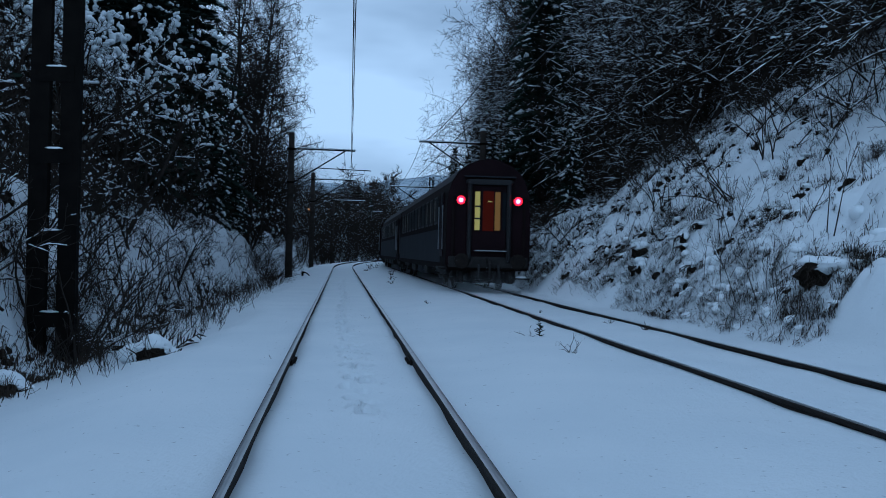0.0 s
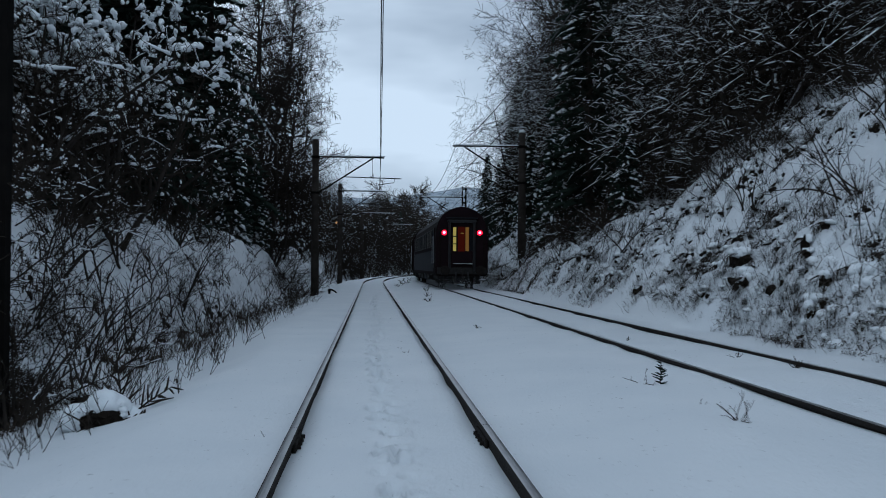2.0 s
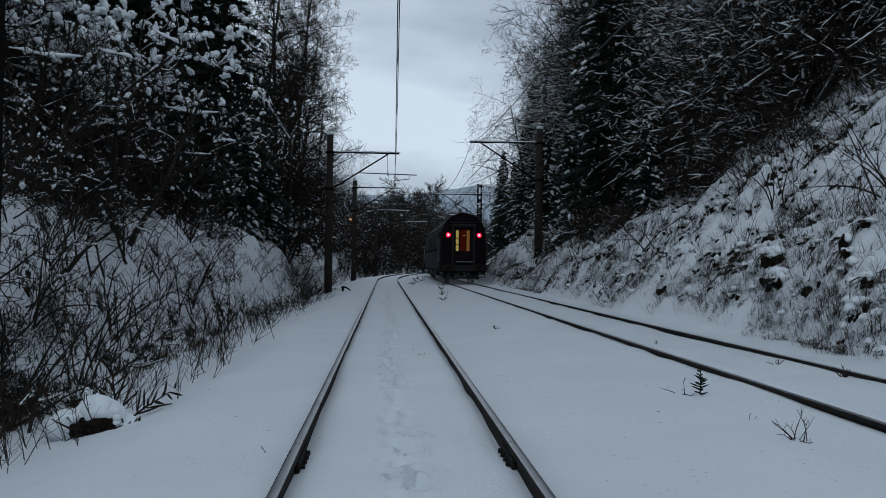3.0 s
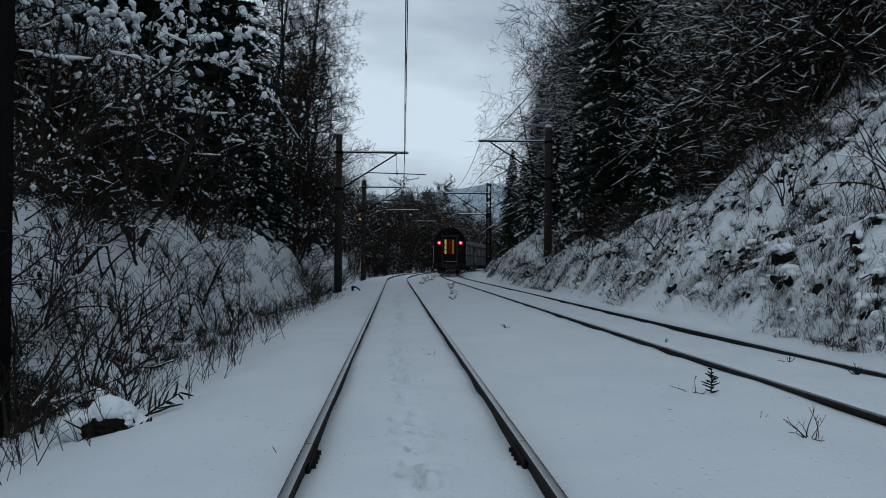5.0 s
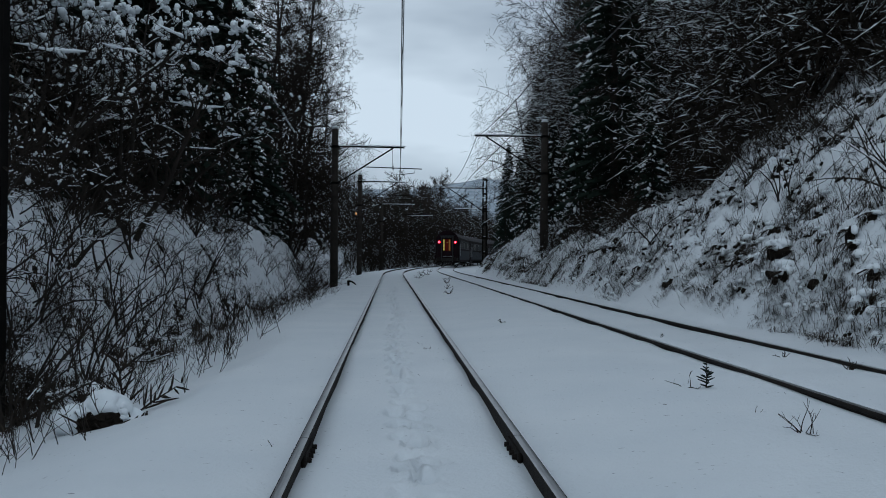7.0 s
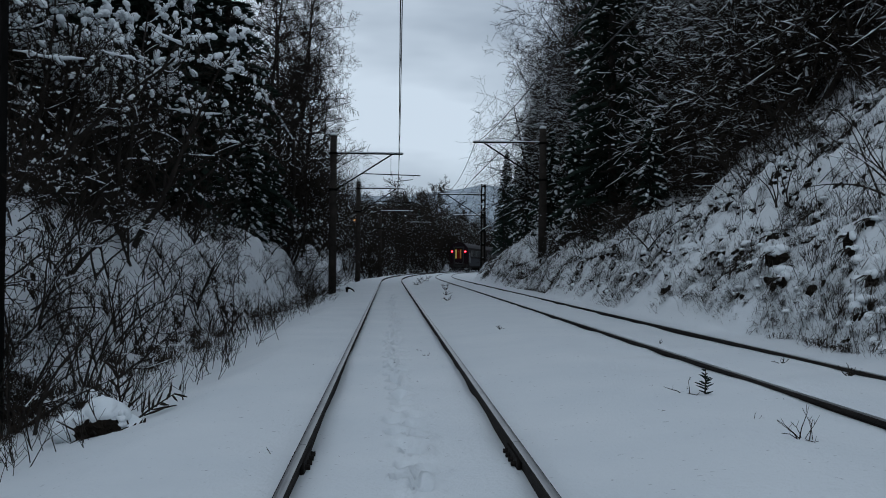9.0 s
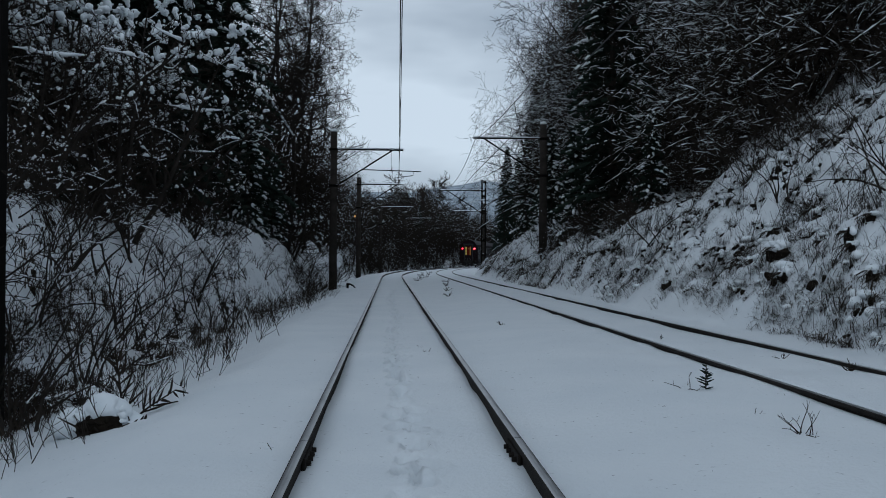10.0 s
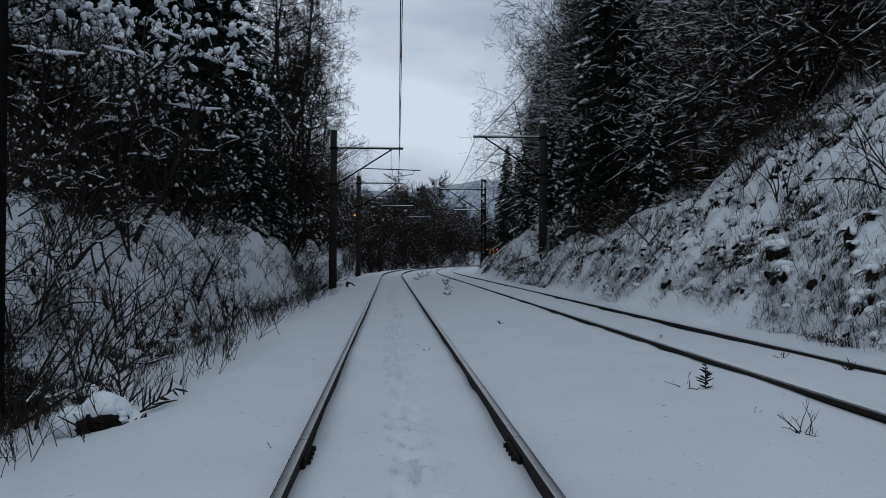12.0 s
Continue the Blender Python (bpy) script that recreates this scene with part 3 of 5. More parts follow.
    for s in (-1, 1):
        c = Build()
        c.tube([(s * 0.875, e - 0.1, 0.95), (s * 0.875, e - 0.45, 0.95)], [0.12, 0.10], 12)
        buf = part("buffer", c, UNDER, ob)
        c = Build()
        c.tube([(s * 0.875, e - 0.44, 0.95), (s * 0.875, e - 0.49, 0.95), (s * 0.875, e - 0.51, 0.95)], [0.24, 0.24, 0.2], 16)
        part("buffer_head", c, RAIL_SIDE, buf)
        c = Build()
        c.box(s * 1.05, e - 0.1, 0.42, 0.5, 0.25, 0.05, 0.01)
        part("step", c, UNDER, ob)
        c = Build()
        c.tube([(s * 0.30, e - 0.16, 0.85), (s * 0.32, e - 0.34, 0.45), (s * 0.22, e - 0.2, 0.3)], [0.04, 0.04, 0.035], 6)
        part("brake_hose", c, RUBBER, ob)
        if s < 0:
            continue
        c = Build()
        c.blob((s * 1.05, e - 0.1, 0.47), (0.2, 0.1, 0.05), random.Random(2), 0.2)
        part("snow", c, LOOSE_SNOW, ob, "snow on the step", True)
    c = Build()
    c.box(0, e - 0.25, 0.93, 0.12, 0.5, 0.16, 0.03)
    c.tube([(0, e - 0.42, 0.9), (0, e - 0.40, 0.5), (0, e - 0.3, 0.4)], [0.045, 0.045, 0.06], 6)
    part("coupling", c, UNDER, ob)
    return ob


def snow_dust():
    """Powder whirled up behind the last coach, in many small flakes."""
    b, rng = Build(), random.Random(12)
    for _ in range(15000):
        y = -abs(rng.gauss(0, 2.6)) + 2.0
        w = 1.5 + 0.3 * max(0, -y)
        x, z = rng.gauss(0, w * 0.6), abs(rng.gauss(0, 0.30)) - 0.1
        s = rng.uniform(0.002, 0.005)
        b.add([(x + s, y, z), (x - s, y + s, z), (x, y - s, z + s), (x, y, z - s)], [(0, 1, 2), (0, 2, 3), (0, 3, 1), (1, 3, 2)])
    ob = new("snow_dust", b.mesh("snow_dust", LOOSE_SNOW, False))
    return tagged(ob, "powder snow whirled up behind the moving train", "snow dust", kind="stuff")


COACHES = [coach(True), coach(False)]
COACHES.append(copy_thing(COACHES[1], pose(0, 0, 0)))
DUST = snow_dust()

# ---- trees and brush ----


def on_line(pts, radii, t):
    """Place and thickness at the share t of a branch."""
    n = len(pts) - 1
    i = min(int(t * n), n - 1)
    f = t * n - i
    return pts[i].lerp(pts[i + 1], f), radii[i] * (1 - f) + radii[i + 1] * f, (pts[i + 1] - pts[i]).normalized()


def snow_along(snow, pts, radii, length, level, rng, spec):
    """Broken, uneven runs of snow on the upper side of a branch, with gaps where it has slid off."""
    t = rng.uniform(0, 0.4)
    while t < 0.97:
        run = min(rng.uniform(0.15, 0.7) * (2.2 if level < 2 else 1.2) / max(length, 0.2), 1.0 - t)
        k = 9 if level < 2 else 5 if level < 3 else 3
        line, fat = [], []
        high = spec.get("dust", spec["pile"]) * rng.uniform(0.4, 1.4) * (1.3 - 0.22 * level)
        for i in range(k + 1):
            p, r, d = on_line(pts, radii, t + run * i / k)
            flat = max(0.0, 1.08 - abs(d.z) * 1.1)
            g = (r * 0.6 + high * rng.uniform(0.15, 1.6)) * flat * (0.35 if i in (0, k) else 1.0)
            if g > 0.003:
                line.append(p + Vector((rng.gauss(0, 0.12) * g, rng.gauss(0, 0.12) * g, r * 0.55 + g * 0.55)))
                fat.append(g)
        if len(line) > 1:
            snow.tube(line, fat, 5 if level < 2 else 4, True)
        t += run + rng.expovariate(1.0) * spec.get("gap", 0.35) / max(length, 0.3)


def clumps_along(snow, pts, radii, level, rng, spec):
    """Heavy rounded clumps of snow resting on the twigs."""
    low, high = spec["shelf"]
    for i in range(1, len(pts)):
        share = min(1.0, max(0.06, (pts[i].z - low) / (high - low)))
        if rng.random() > spec["lumps"] * share:
            continue
        g = spec["pile"] * rng.choice((0.35, 0.45, 0.55, 0.7, 0.9, 1.2, 1.8)) * (0.45 + 0.55 * share)
        d = (pts[i] - pts[i - 1]).normalized()
        side = d.cross(Vector((0, 0, 1)))
        line, fat = [], []
        k = 5
        for j in range(k):
            f = j / (k - 1) - 0.5
            line.append(pts[i] + d * (f * g * 2.8) + side * rng.gauss(0, 0.35) * g + Vector((0, 0, g * (0.45 - 1.1 * f * f) + rng.gauss(0, 0.2) * g)))
            fat.append(g * rng.uniform(0.55, 1.05) * (1 - 1.9 * f * f))
        snow.tube(line, fat, 6, True)
        for k in range(rng.randint(0, 2)):
            c = pts[i] + d * rng.uniform(-1, 1) * g + side * rng.choice((-1, 1)) * g * 0.9 + Vector((0, 0, -0.1 * g))
            snow.blob(c, (g * rng.uniform(0.5, 0.9), g * rng.uniform(0.5, 0.9), g * rng.uniform(0.35, 0.6)), rng, 0.3, 4, 6)


def limb(wood, snow, p, d, length, r, level, rng, spec):
    """One branch and, from it, finer ones. spec: children per level, droop, snow share."""
    n = (9, 7, 5, 3, 2)[min(level, 4)]
    pts, radii = [Vector(p)], [r]
    d = Vector(d).normalized()
    bow = Vector((rng.gauss(0, 1), rng.gauss(0, 1), rng.gauss(0, 0.7))) * spec["bend"] * 0.55
    for i in range(n):
        bendy = spec["bend"] * (0.35 + 0.4 * level)
        if rng.random() < 0.25:
            bow = bow * -0.6
        d = (d + bow + Vector((rng.gauss(0, bendy), rng.gauss(0, bendy), rng.gauss(0, bendy) + spec["lift"][min(level, 3)]))).normalized()
        pts.append(pts[-1] + d * (length / n))
        radii.append(max(r * (1 - 0.8 * (i + 1) / n), spec["fine"]))
    wood[min(level, 1)].tube(pts, radii, 7 if level == 0 else (5 if level == 1 else 3), False)
    if rng.random() < spec["snow"] * (1 if level else 0.6):
        if spec.get("lumps", 0) and level > 1:
            clumps_along(snow, pts, radii, level, rng, spec)
        else:
            snow_along(snow, pts, radii, length, level, rng, spec)
    if level >= spec["levels"]:
        return
    k = spec["kids"][level]
    for c in range(k):
        t = rng.uniform(spec["from"][level], 1.0)
        i = min(int(t * n), n - 1)
        q = pts[i].lerp(pts[i + 1], t * n - i)
        w = rng.uniform(0, 2 * math.pi)
        ax = pts[i + 1] - pts[i]
        ax.normalize()
        side = ax.cross(Vector((math.cos(w), math.sin(w), 0.3)))
        side = side.normalized() if side.length > 0.05 else Vector((1, 0, 0))
        an = radians(rng.uniform(*spec["angle"]))
        dd = ax * math.cos(an) + side * math.sin(an)
        limb(wood, snow, q, dd, length * rng.uniform(*spec["short"]) * (1 + spec.get("stretch", 0) * level) * (spec.get("cone", (1.15, 0.6))[0] - spec.get("cone", (1.15, 0.6))[1] * t if level == 0 else 1), radii[i] * rng.uniform(0.4, 0.62), level + 1, rng, spec)


def bare_tree(name, label, seed, height, r, spec, lean=(0, 0), stems=1, fan=0.28):
    rng = random.Random(seed)
    trunk, twigs, snow = Build(), Build(), Build()
    for s in range(stems):
        d = Vector((lean[0] + (rng.gauss(0, fan) if stems > 1 else 0), lean[1] + (rng.gauss(0, fan) if stems > 1 else 0), 1))
        p = (rng.gauss(0, 0.25) if stems > 1 else 0, rng.gauss(0, 0.25) if stems > 1 else 0, -0.2)
        limb((trunk, twigs), snow, p, d, height * (rng.uniform(0.7, 1) if stems > 1 else 1), r, 0, rng, spec)
    ob = thing(name, label, "tree" if height > 3 else "bush")
    tagged(part("trunk", trunk, BARK, ob, smooth=True), kind="stuff" if stems > 1 else "")
    tagged(part("crown", twigs, TWIG, ob, "fine bare branches"), kind="stuff")
    if snow.n:
        tagged(part("snow", snow, LOOSE_SNOW, ob, "snow lying along the branches", True), kind="stuff")
    return ob


def spruce(seed, height, spread, snowy, bare=0.12):
    rng = random.Random(seed)
    trunk, crown, snow = Build(), Build(), Build()
    trunk.tube([(0, 0, -0.3), (0, 0, height * 0.5), (0, 0, height)], [0.011 * height, 0.007 * height, 0.01], 7)
    z = height * bare
    while z < height * 0.985:
        f = 1 - (z - height * bare) / (height * (1 - bare))
        reach = spread * (f ** 0.8) * rng.uniform(0.75, 1.1) + 0.15
        count = 5 if f > 0.2 else 4
        turn = rng.uniform(0, 6.3)
        for k in range(count):
            w = turn + 2 * math.pi * k / count + rng.gauss(0, 0.25)
            L = reach * rng.uniform(0.65, 1.15)
            out = Vector((math.cos(w), math.sin(w), 0))
            acr = Vector((-math.sin(w), math.cos(w), 0))
            z0 = z + rng.uniform(-0.2, 0.2)
            droop = rng.uniform(0.25, 0.5) * (0.5 + f)
            at = lambda t: out * (L * t) + Vector((0, 0, z0 + 0.12 * L * t - droop * L * t * t))
            crown.tube([at(0), at(0.5), at(1)], [0.03, 0.02, 0.008], 3, False)
            m = max(4, int(L / 0.28))
            for i in range(m):
                t = (i + 0.7) / m
                c = at(t)
                ln = (0.16 + 0.30 * L * (1 - t) ** 0.7 * 0.8) * rng.uniform(0.7, 1.25)
                for s in (-1, 1):
                    tip = c + acr * (s * ln) + out * (ln * 0.5) + Vector((0, 0, -ln * rng.uniform(0.25, 0.7)))
                    mid = (c + tip) / 2 + out * 0.17
                    mid2 = (c + tip) / 2 - out * 0.17 + Vector((0, 0, -0.05))
                    crown.add([tuple(c), tuple(mid), tuple(tip), tuple(mid2)], [(0, 1, 2), (0, 2, 3)])
                hang = c + Vector((rng.gauss(0, 0.06), rng.gauss(0, 0.06), -rng.uniform(0.15, 0.4)))
                crown.add([tuple(c + out * 0.17), tuple(c - out * 0.17), tuple(hang)], [(0, 1, 2)])
            if rng.random() < snowy:
                g = rng.uniform(0.05, 0.12)
                for i in range(int(3 + 2.2 * L)):
                    t = rng.uniform(0.35, 1.0)
                    c = at(t) + acr * rng.gauss(0, 0.14 * L * (1.15 - t)) + Vector((0, 0, 0.03))
                    q = g * rng.uniform(0.5, 1.2)
                    tail = c + out * rng.uniform(1.0, 2.6) * q + Vector((0, 0, -q * rng.uniform(0.5, 1.4)))
                    snow.tube([c - out * q * 1.2, c + Vector((0, 0, q * 0.25)), tail], [q * 0.4, q, q * 0.45], 6, True)
        z += max(0.22, 0.42 * rng.uniform(0.7, 1.2)) * (0.6 + 0.5 * f)
    ob = thing("spruce", "tall dark green spruce with snow on its boughs", "tree")
    part("trunk", trunk, BARK, ob, smooth=True)
    tagged(part("crown", crown, NEEDLE, ob, "dark drooping needle boughs"), kind="stuff")
    tagged(part("snow", snow, LOOSE_SNOW, ob, "snow lying on the boughs", True), kind="stuff")
    return ob


FOREST = {"levels": 3, "kids": (17, 6, 4), "bend": 0.10, "lift": (0.02, 0.03, 0.0, -0.02), "snow": 0.22, "pile": 0.018, "fine": 0.007, "from": (0.18, 0.15, 0.15), "angle": (45, 85), "short": (0.30, 0.52)}
SPREADING = {"levels": 3, "kids": (20, 8, 5), "bend": 0.13, "lift": (0.03, -0.015, -0.02, -0.02), "snow": 0.62, "pile": 0.026, "fine": 0.007, "from": (0.1, 0.12, 0.15), "angle": (50, 90), "short": (0.36, 0.62), "gap": 0.3}
SKYTREE = {"stretch": 0.17, "cone": (1.2, 0.72), "levels": 3, "kids": (50, 12, 6), "bend": 0.055, "lift": (0.02, 0.02, 0.0, -0.02), "snow": 0.10, "pile": 0.010, "fine": 0.010, "from": (0.16, 0.08, 0.1), "angle": (50, 85), "short": (0.19, 0.33)}
DOMED = {"stretch": 0.13, "cone": (1.2, 0.45), "levels": 4, "kids": (16, 9, 6, 3), "bend": 0.07, "lift": (0.02, 0.03, 0.01, -0.005), "snow": 0.2, "pile": 0.013, "fine": 0.010, "from": (0.2, 0.15, 0.12, 0.1), "angle": (28, 62), "short": (0.27, 0.43)}
LADEN = {"dust": 0.028, "lumps": 0.36, "shelf": (2.4, 5.4), "levels": 3, "kids": (12, 6, 4), "bend": 0.2, "lift": (0.015, -0.01, -0.04, -0.06), "snow": 0.5, "pile": 0.062, "fine": 0.007, "from": (0.32, 0.2, 0.2), "angle": (30, 75), "short": (0.26, 0.46), "gap": 0.5}
THICKET = {"dust": 0.014, "lumps": 0.26, "shelf": (-0.5, 1.0), "levels": 3, "kids": (9, 6, 4), "bend": 0.14, "lift": (0.02, 0.02, 0.0, -0.02), "snow": 0.24, "pile": 0.036, "fine": 0.012, "from": (0.05, 0.1, 0.1), "angle": (30, 75), "short": (0.28, 0.5)}
COPSE = {"stretch": 0.2, "levels": 3, "kids": (13, 8, 6), "bend": 0.10, "lift": (0.02, 0.03, 0.02, 0.0), "snow": 0.05, "pile": 0.02, "fine": 0.014, "from": (0.05, 0.1, 0.1), "angle": (25, 65), "short": (0.28, 0.46)}
BRUSH = {"levels": 2, "kids": (5, 2), "bend": 0.17, "lift": (-0.035, 0.0, 0.0, 0.0), "snow": 0.12, "pile": 0.012, "fine": 0.0055, "from": (0.25, 0.2), "angle": (20, 60), "short": (0.28, 0.55)}
BRAMBLE = {"levels": 3, "kids": (7, 4, 3), "bend": 0.2, "lift": (-0.03, -0.02, -0.02, -0.02), "snow": 0.06, "pile": 0.014, "fine": 0.006, "from": (0.1, 0.15, 0.15), "angle": (25, 75), "short": (0.35, 0.6)}
WEED = {"levels": 1, "kids": (5,), "bend": 0.06, "lift": (0.0, 0.04), "snow": 0.1, "pile": 0.006, "fine": 0.0026, "from": (0.3,), "angle": (25, 60), "short": (0.15, 0.4)}


class Kind:
    """A pattern and its copies: the pattern itself takes the first place."""

    def __init__(self, ob):
        self.ob, self.used = ob, False

    def put(self, x, y, turn, size=1.0, sink=0.1, tilt=(0, 0), label="", group=""):
        if x > 0.6 * (y + 5.5) + 5.5 or x < -0.44 * (y + 3.0) - 5.5:   # too far up the banks to be seen from the line
            return None
        m = pose(x, y, at_land(x, y, sink), tilt[0], tilt[1], turn)
        if not self.used:
            self.used = True
            ob = self.ob
            ob.scale = (size,) * 3
            ob.matrix_basis = m @ Matrix.Diagonal((size, size, size, 1))
        else:
            ob = copy_thing(self.ob, m)
            ob.matrix_basis = m @ Matrix.Diagonal((size, size, size, 1))
        return tagged(ob, label, "", group)


spruces = [Kind(spruce(21, 20, 3.2, 0.16)), Kind(spruce(22, 18, 2.6, 0.22)), Kind(spruce(23, 22, 3.4, 0.14))]
big_spruce = Kind(spruce(24, 19, 2.4, 0.28, 0.06))
forest = [Kind(bare_tree("bare_tree", "leafless broadleaf tree with snow along its branches", 31 + i, 12, 0.15, FOREST, (0.1 * (i - 1), 0.05))) for i in range(3)]
spreading = [Kind(bare_tree("bare_tree", "spreading leafless tree with snow-lined branches on the bank", 41 + i, 9, 0.14, SPREADING, (-0.25 - 0.1 * i, 0.1))) for i in range(3)]
domed = [Kind(bare_tree("bare_tree", "broad round-crowned leafless tree against the sky", 55 + i, 14.5, 0.22, DOMED)) for i in range(2)]
copse = [Kind(bare_tree("copse_tree", "dark dense leafless tree in the distance", 95 + i, 6.5, 0.08, COPSE, (0, 0), 3, 0.22)) for i in range(2)]
bramble = [Kind(bare_tree("bramble_bush", "tangled brown leafless shrub on the snowy slope", 75 + i, 1.5, 0.014, BRAMBLE, (0, 0), 9, 0.6)) for i in range(3)]
sky_trees = [Kind(bare_tree("bare_tree", "tall fine-twigged leafless tree against the sky", 51 + i, 17, 0.19, SKYTREE)) for i in range(2)]
laden = [Kind(bare_tree("snow_laden_tree", "many-stemmed small tree bowed under clumps of snow", 61 + i, 6.6, 0.085, LADEN, (0.1, -0.05), 6, 0.36)) for i in range(3)]
thicket = [Kind(bare_tree("thicket_tree", "dense leafless thicket tree in the dark wood", 91 + i, 6.5, 0.07, THICKET, (0, 0), 3, 0.3)) for i in range(3)]
brush = [Kind(bare_tree("bush", "leafless dark bush with thin arching stems in snow", 71 + i, 2.2, 0.024, BRUSH, (0, 0), 6, 0.5)) for i in range(4)]
weeds = [Kind(bare_tree("dry_weed", "thin dry weed stalks sticking out of the snow", 81 + i, 0.9, 0.006, WEED, (0, 0), 5)) for i in range(3)]

rng = random.Random(100)

# trees that stand out singly
small_spruce = Kind(spruce(25, 8, 1.7, 0.75, 0.05))
for x, y, s in ((9.3, 47.5, 0.75), (9.9, 58.0, 0.8), (11.3, 66.0, 0.9), (10.0, 36.0, 0.5), (10.6, 74.0, 0.8), (-7.2, 47.0, 0.8), (-6.8, 53.5, 0.6)):
    small_spruce.put(x, y, 40 * y, s)
big_spruce.put(9.9, 42.0, 20, 1.0)
big_spruce.put(12.2, 46.0, 150, 0.95)
spruces[1].put(11.6, 50.0, 70, 1.0)
domed[0].put(12.0, 55.0, 0, 1.1, tilt=(0, -3))
domed[1].put(12.4, 59.0, 90, 1.1, tilt=(0, -3))
domed[0].put(11.5, 57.0, 310, 1.02)
domed[1].put(11.9, 70.0, 20, 0.95)
sky_trees[0].put(11.4, 64.0, 140, 0.9)
sky_trees[1].put(-7.8, 58.0, 40, 1.0)
sky_trees[0].put(-6.4, 66.0, 130, 0.92)
sky_trees[1].put(-6.8, 73.0, 300, 0.9)
sky_trees[0].put(-8.4, 52.0, 200, 1.0)
sky_trees[1].put(-7.4, 61.0, 160, 1.12)
sky_trees[0].put(-7.6, 70.0, 20, 1.1)
domed[0].put(13.4, 63.0, 250, 1.15)
domed[1].put(13.2, 52.0, 200, 1.1)
sky_trees[1].put(-6.3, 82.0, 10, 0.8)
sky_trees[0].put(-8.0, 64.0, 80, 1.05)
domed[1].put(-8.6, 84.0, 70, 0.85)
spruces[1].put(11.5, 95.0, 0, 0.55)
spruces[0].put(12.5, 101.0, 60, 0.6)
for x, y, k in ((-9.2, 36, 0), (-8.9, 43, 1), (-8.6, 49, 2), (-11, 30, 1), (-12, 40, 2), (-12.5, 57, 0), (-13, 50, 1), (-14, 66, 2), (-14, 33, 0)):
    spruces[k].put(x, y, rng.uniform(0, 360), rng.uniform(0.85, 1.1))
for x, y, k, q in ((-7.0, 24.5, 0, 1.0), (-8.2, 21.0, 1, 1.05), (-8.6, 27.5, 2, 1.15), (-9.4, 23.5, 0, 1.2), (-9.3, 18.5, 2, 1.0), (-7.6, 31.0, 1, 0.85)):
    laden[k].put(x, y, 110 * k + 40 * (y % 3), q)

# woods behind the left bank
for i in range(38):
    y = rng.uniform(8, 75)
    x = -9.5 - abs(rng.gauss(0, 7)) - 0.03 * y
    (forest[i % 3] if i % 3 == 0 else spruces[i % 3]).put(x + float(bend(y)), y, rng.uniform(0, 360), rng.uniform(0.7, 1.1))
for i in range(26):
    y = rng.uniform(52, 130)
    brush[i % 4].put(rng.uniform(-6.4, -4.3) + float(bend(y)), y, rng.uniform(0, 360), rng.uniform(0.9, 1.6), 0.02)
for i in range(70):
    y = rng.uniform(78, 270)
    u = -6.5 - abs(rng.gauss(0, 7))
    (forest[i % 3] if i % 8 else spruces[i % 3]).put(u + float(bend(y)), y, rng.uniform(0, 360), rng.uniform(0.55, 0.95) if i % 8 else 0.4)
for i in range(14):
    y = rng.uniform(80, 230)
    brush[i % 4].put(-5.0 - 3 * rng.random() + float(bend(y)), y, rng.uniform(0, 360), rng.uniform(1.2, 2.2))
for i in range(70):
    y = rng.uniform(36, 130) if i % 3 else rng.uniform(130, 240)
    u = -6.2 - abs(rng.gauss(0, 2.5))
    thicket[i % 3].put(u + float(bend(y)), y, rng.uniform(0, 360), rng.uniform(0.7, 1.15))
for i in range(46):
    y = rng.uniform(170, 285)
    x = rng.uniform(-22, 32)
    if x - float(bend(y)) < -6.5:
        copse[i % 2].put(x, y, rng.uniform(0, 360), rng.uniform(1.2, 1.9))
for i in range(34):
    y = rng.uniform(92, 215)
    (thicket[i % 3] if i % 2 else copse[i % 4 // 2]).put(-4.9 - 2.2 * rng.random() + float(bend(y)), y, rng.uniform(0, 360), rng.uniform(0.45, 0.8))
far = random.Random(310)
for i in range(80):
    y = far.uniform(98, 190)
    u = -4.7 - (2.0 if i % 2 else 5.5) * far.random()
    (thicket[i % 3] if i % 4 < 2 else copse[i % 2]).put(u + float(bend(y)), y, far.uniform(0, 360), far.uniform(0.4, 0.75) if i % 2 else far.uniform(0.7, 1.2))
for x, y, s in ((-5.6, 11.6, 0.40), (-6.6, 14.0, 0.42), (-5.9, 17.5, 0.38), (-6.9, 18.5, 0.5), (-6.2, 22.0, 0.45), (-7.0, 11.2, 0.45), (-5.4, 26.0, 0.4), (-7.2, 15.6, 0.5), (-6.4, 30.0, 0.5)):
    thicket[int(y) % 3].put(x, y, 97 * y, s, tilt=(0, 12), label="dark leafless shrub with arching stems on the snowy bank")
for i in range(12):
    y = rng.uniform(10, 36)
    thicket[i % 3].put(-8.5 - abs(rng.gauss(0, 3)), y, rng.uniform(0, 360), rng.uniform(0.6, 1.0))
for x, y, k in ((6.3, 218, 0), (9.0, 226, 1), (4.4, 222, 2)):
    copse[k % 2].put(x, y, 70 * x, 2.5)
for i in range(60):
    y = far.uniform(105, 235)
    u = -5.2 - 7.0 * far.random()
    copse[i % 2].put(u + float(bend(y)), y, far.uniform(0, 360), far.uniform(0.6, 1.25))
# woods on the right slope, above its open face
def upslope(x, y):
    """x, or the upper edge of the open snow face at y where that lies farther up."""
    edge = float(np.interp(y, [0, 18, 21, 31, 34, 38, 39], [12.8, 12.8, 14.6, 15.0, 12.2, 10.0, 0.0]))
    return x if x > edge else edge + 0.35 * abs(x - edge) % 1.8


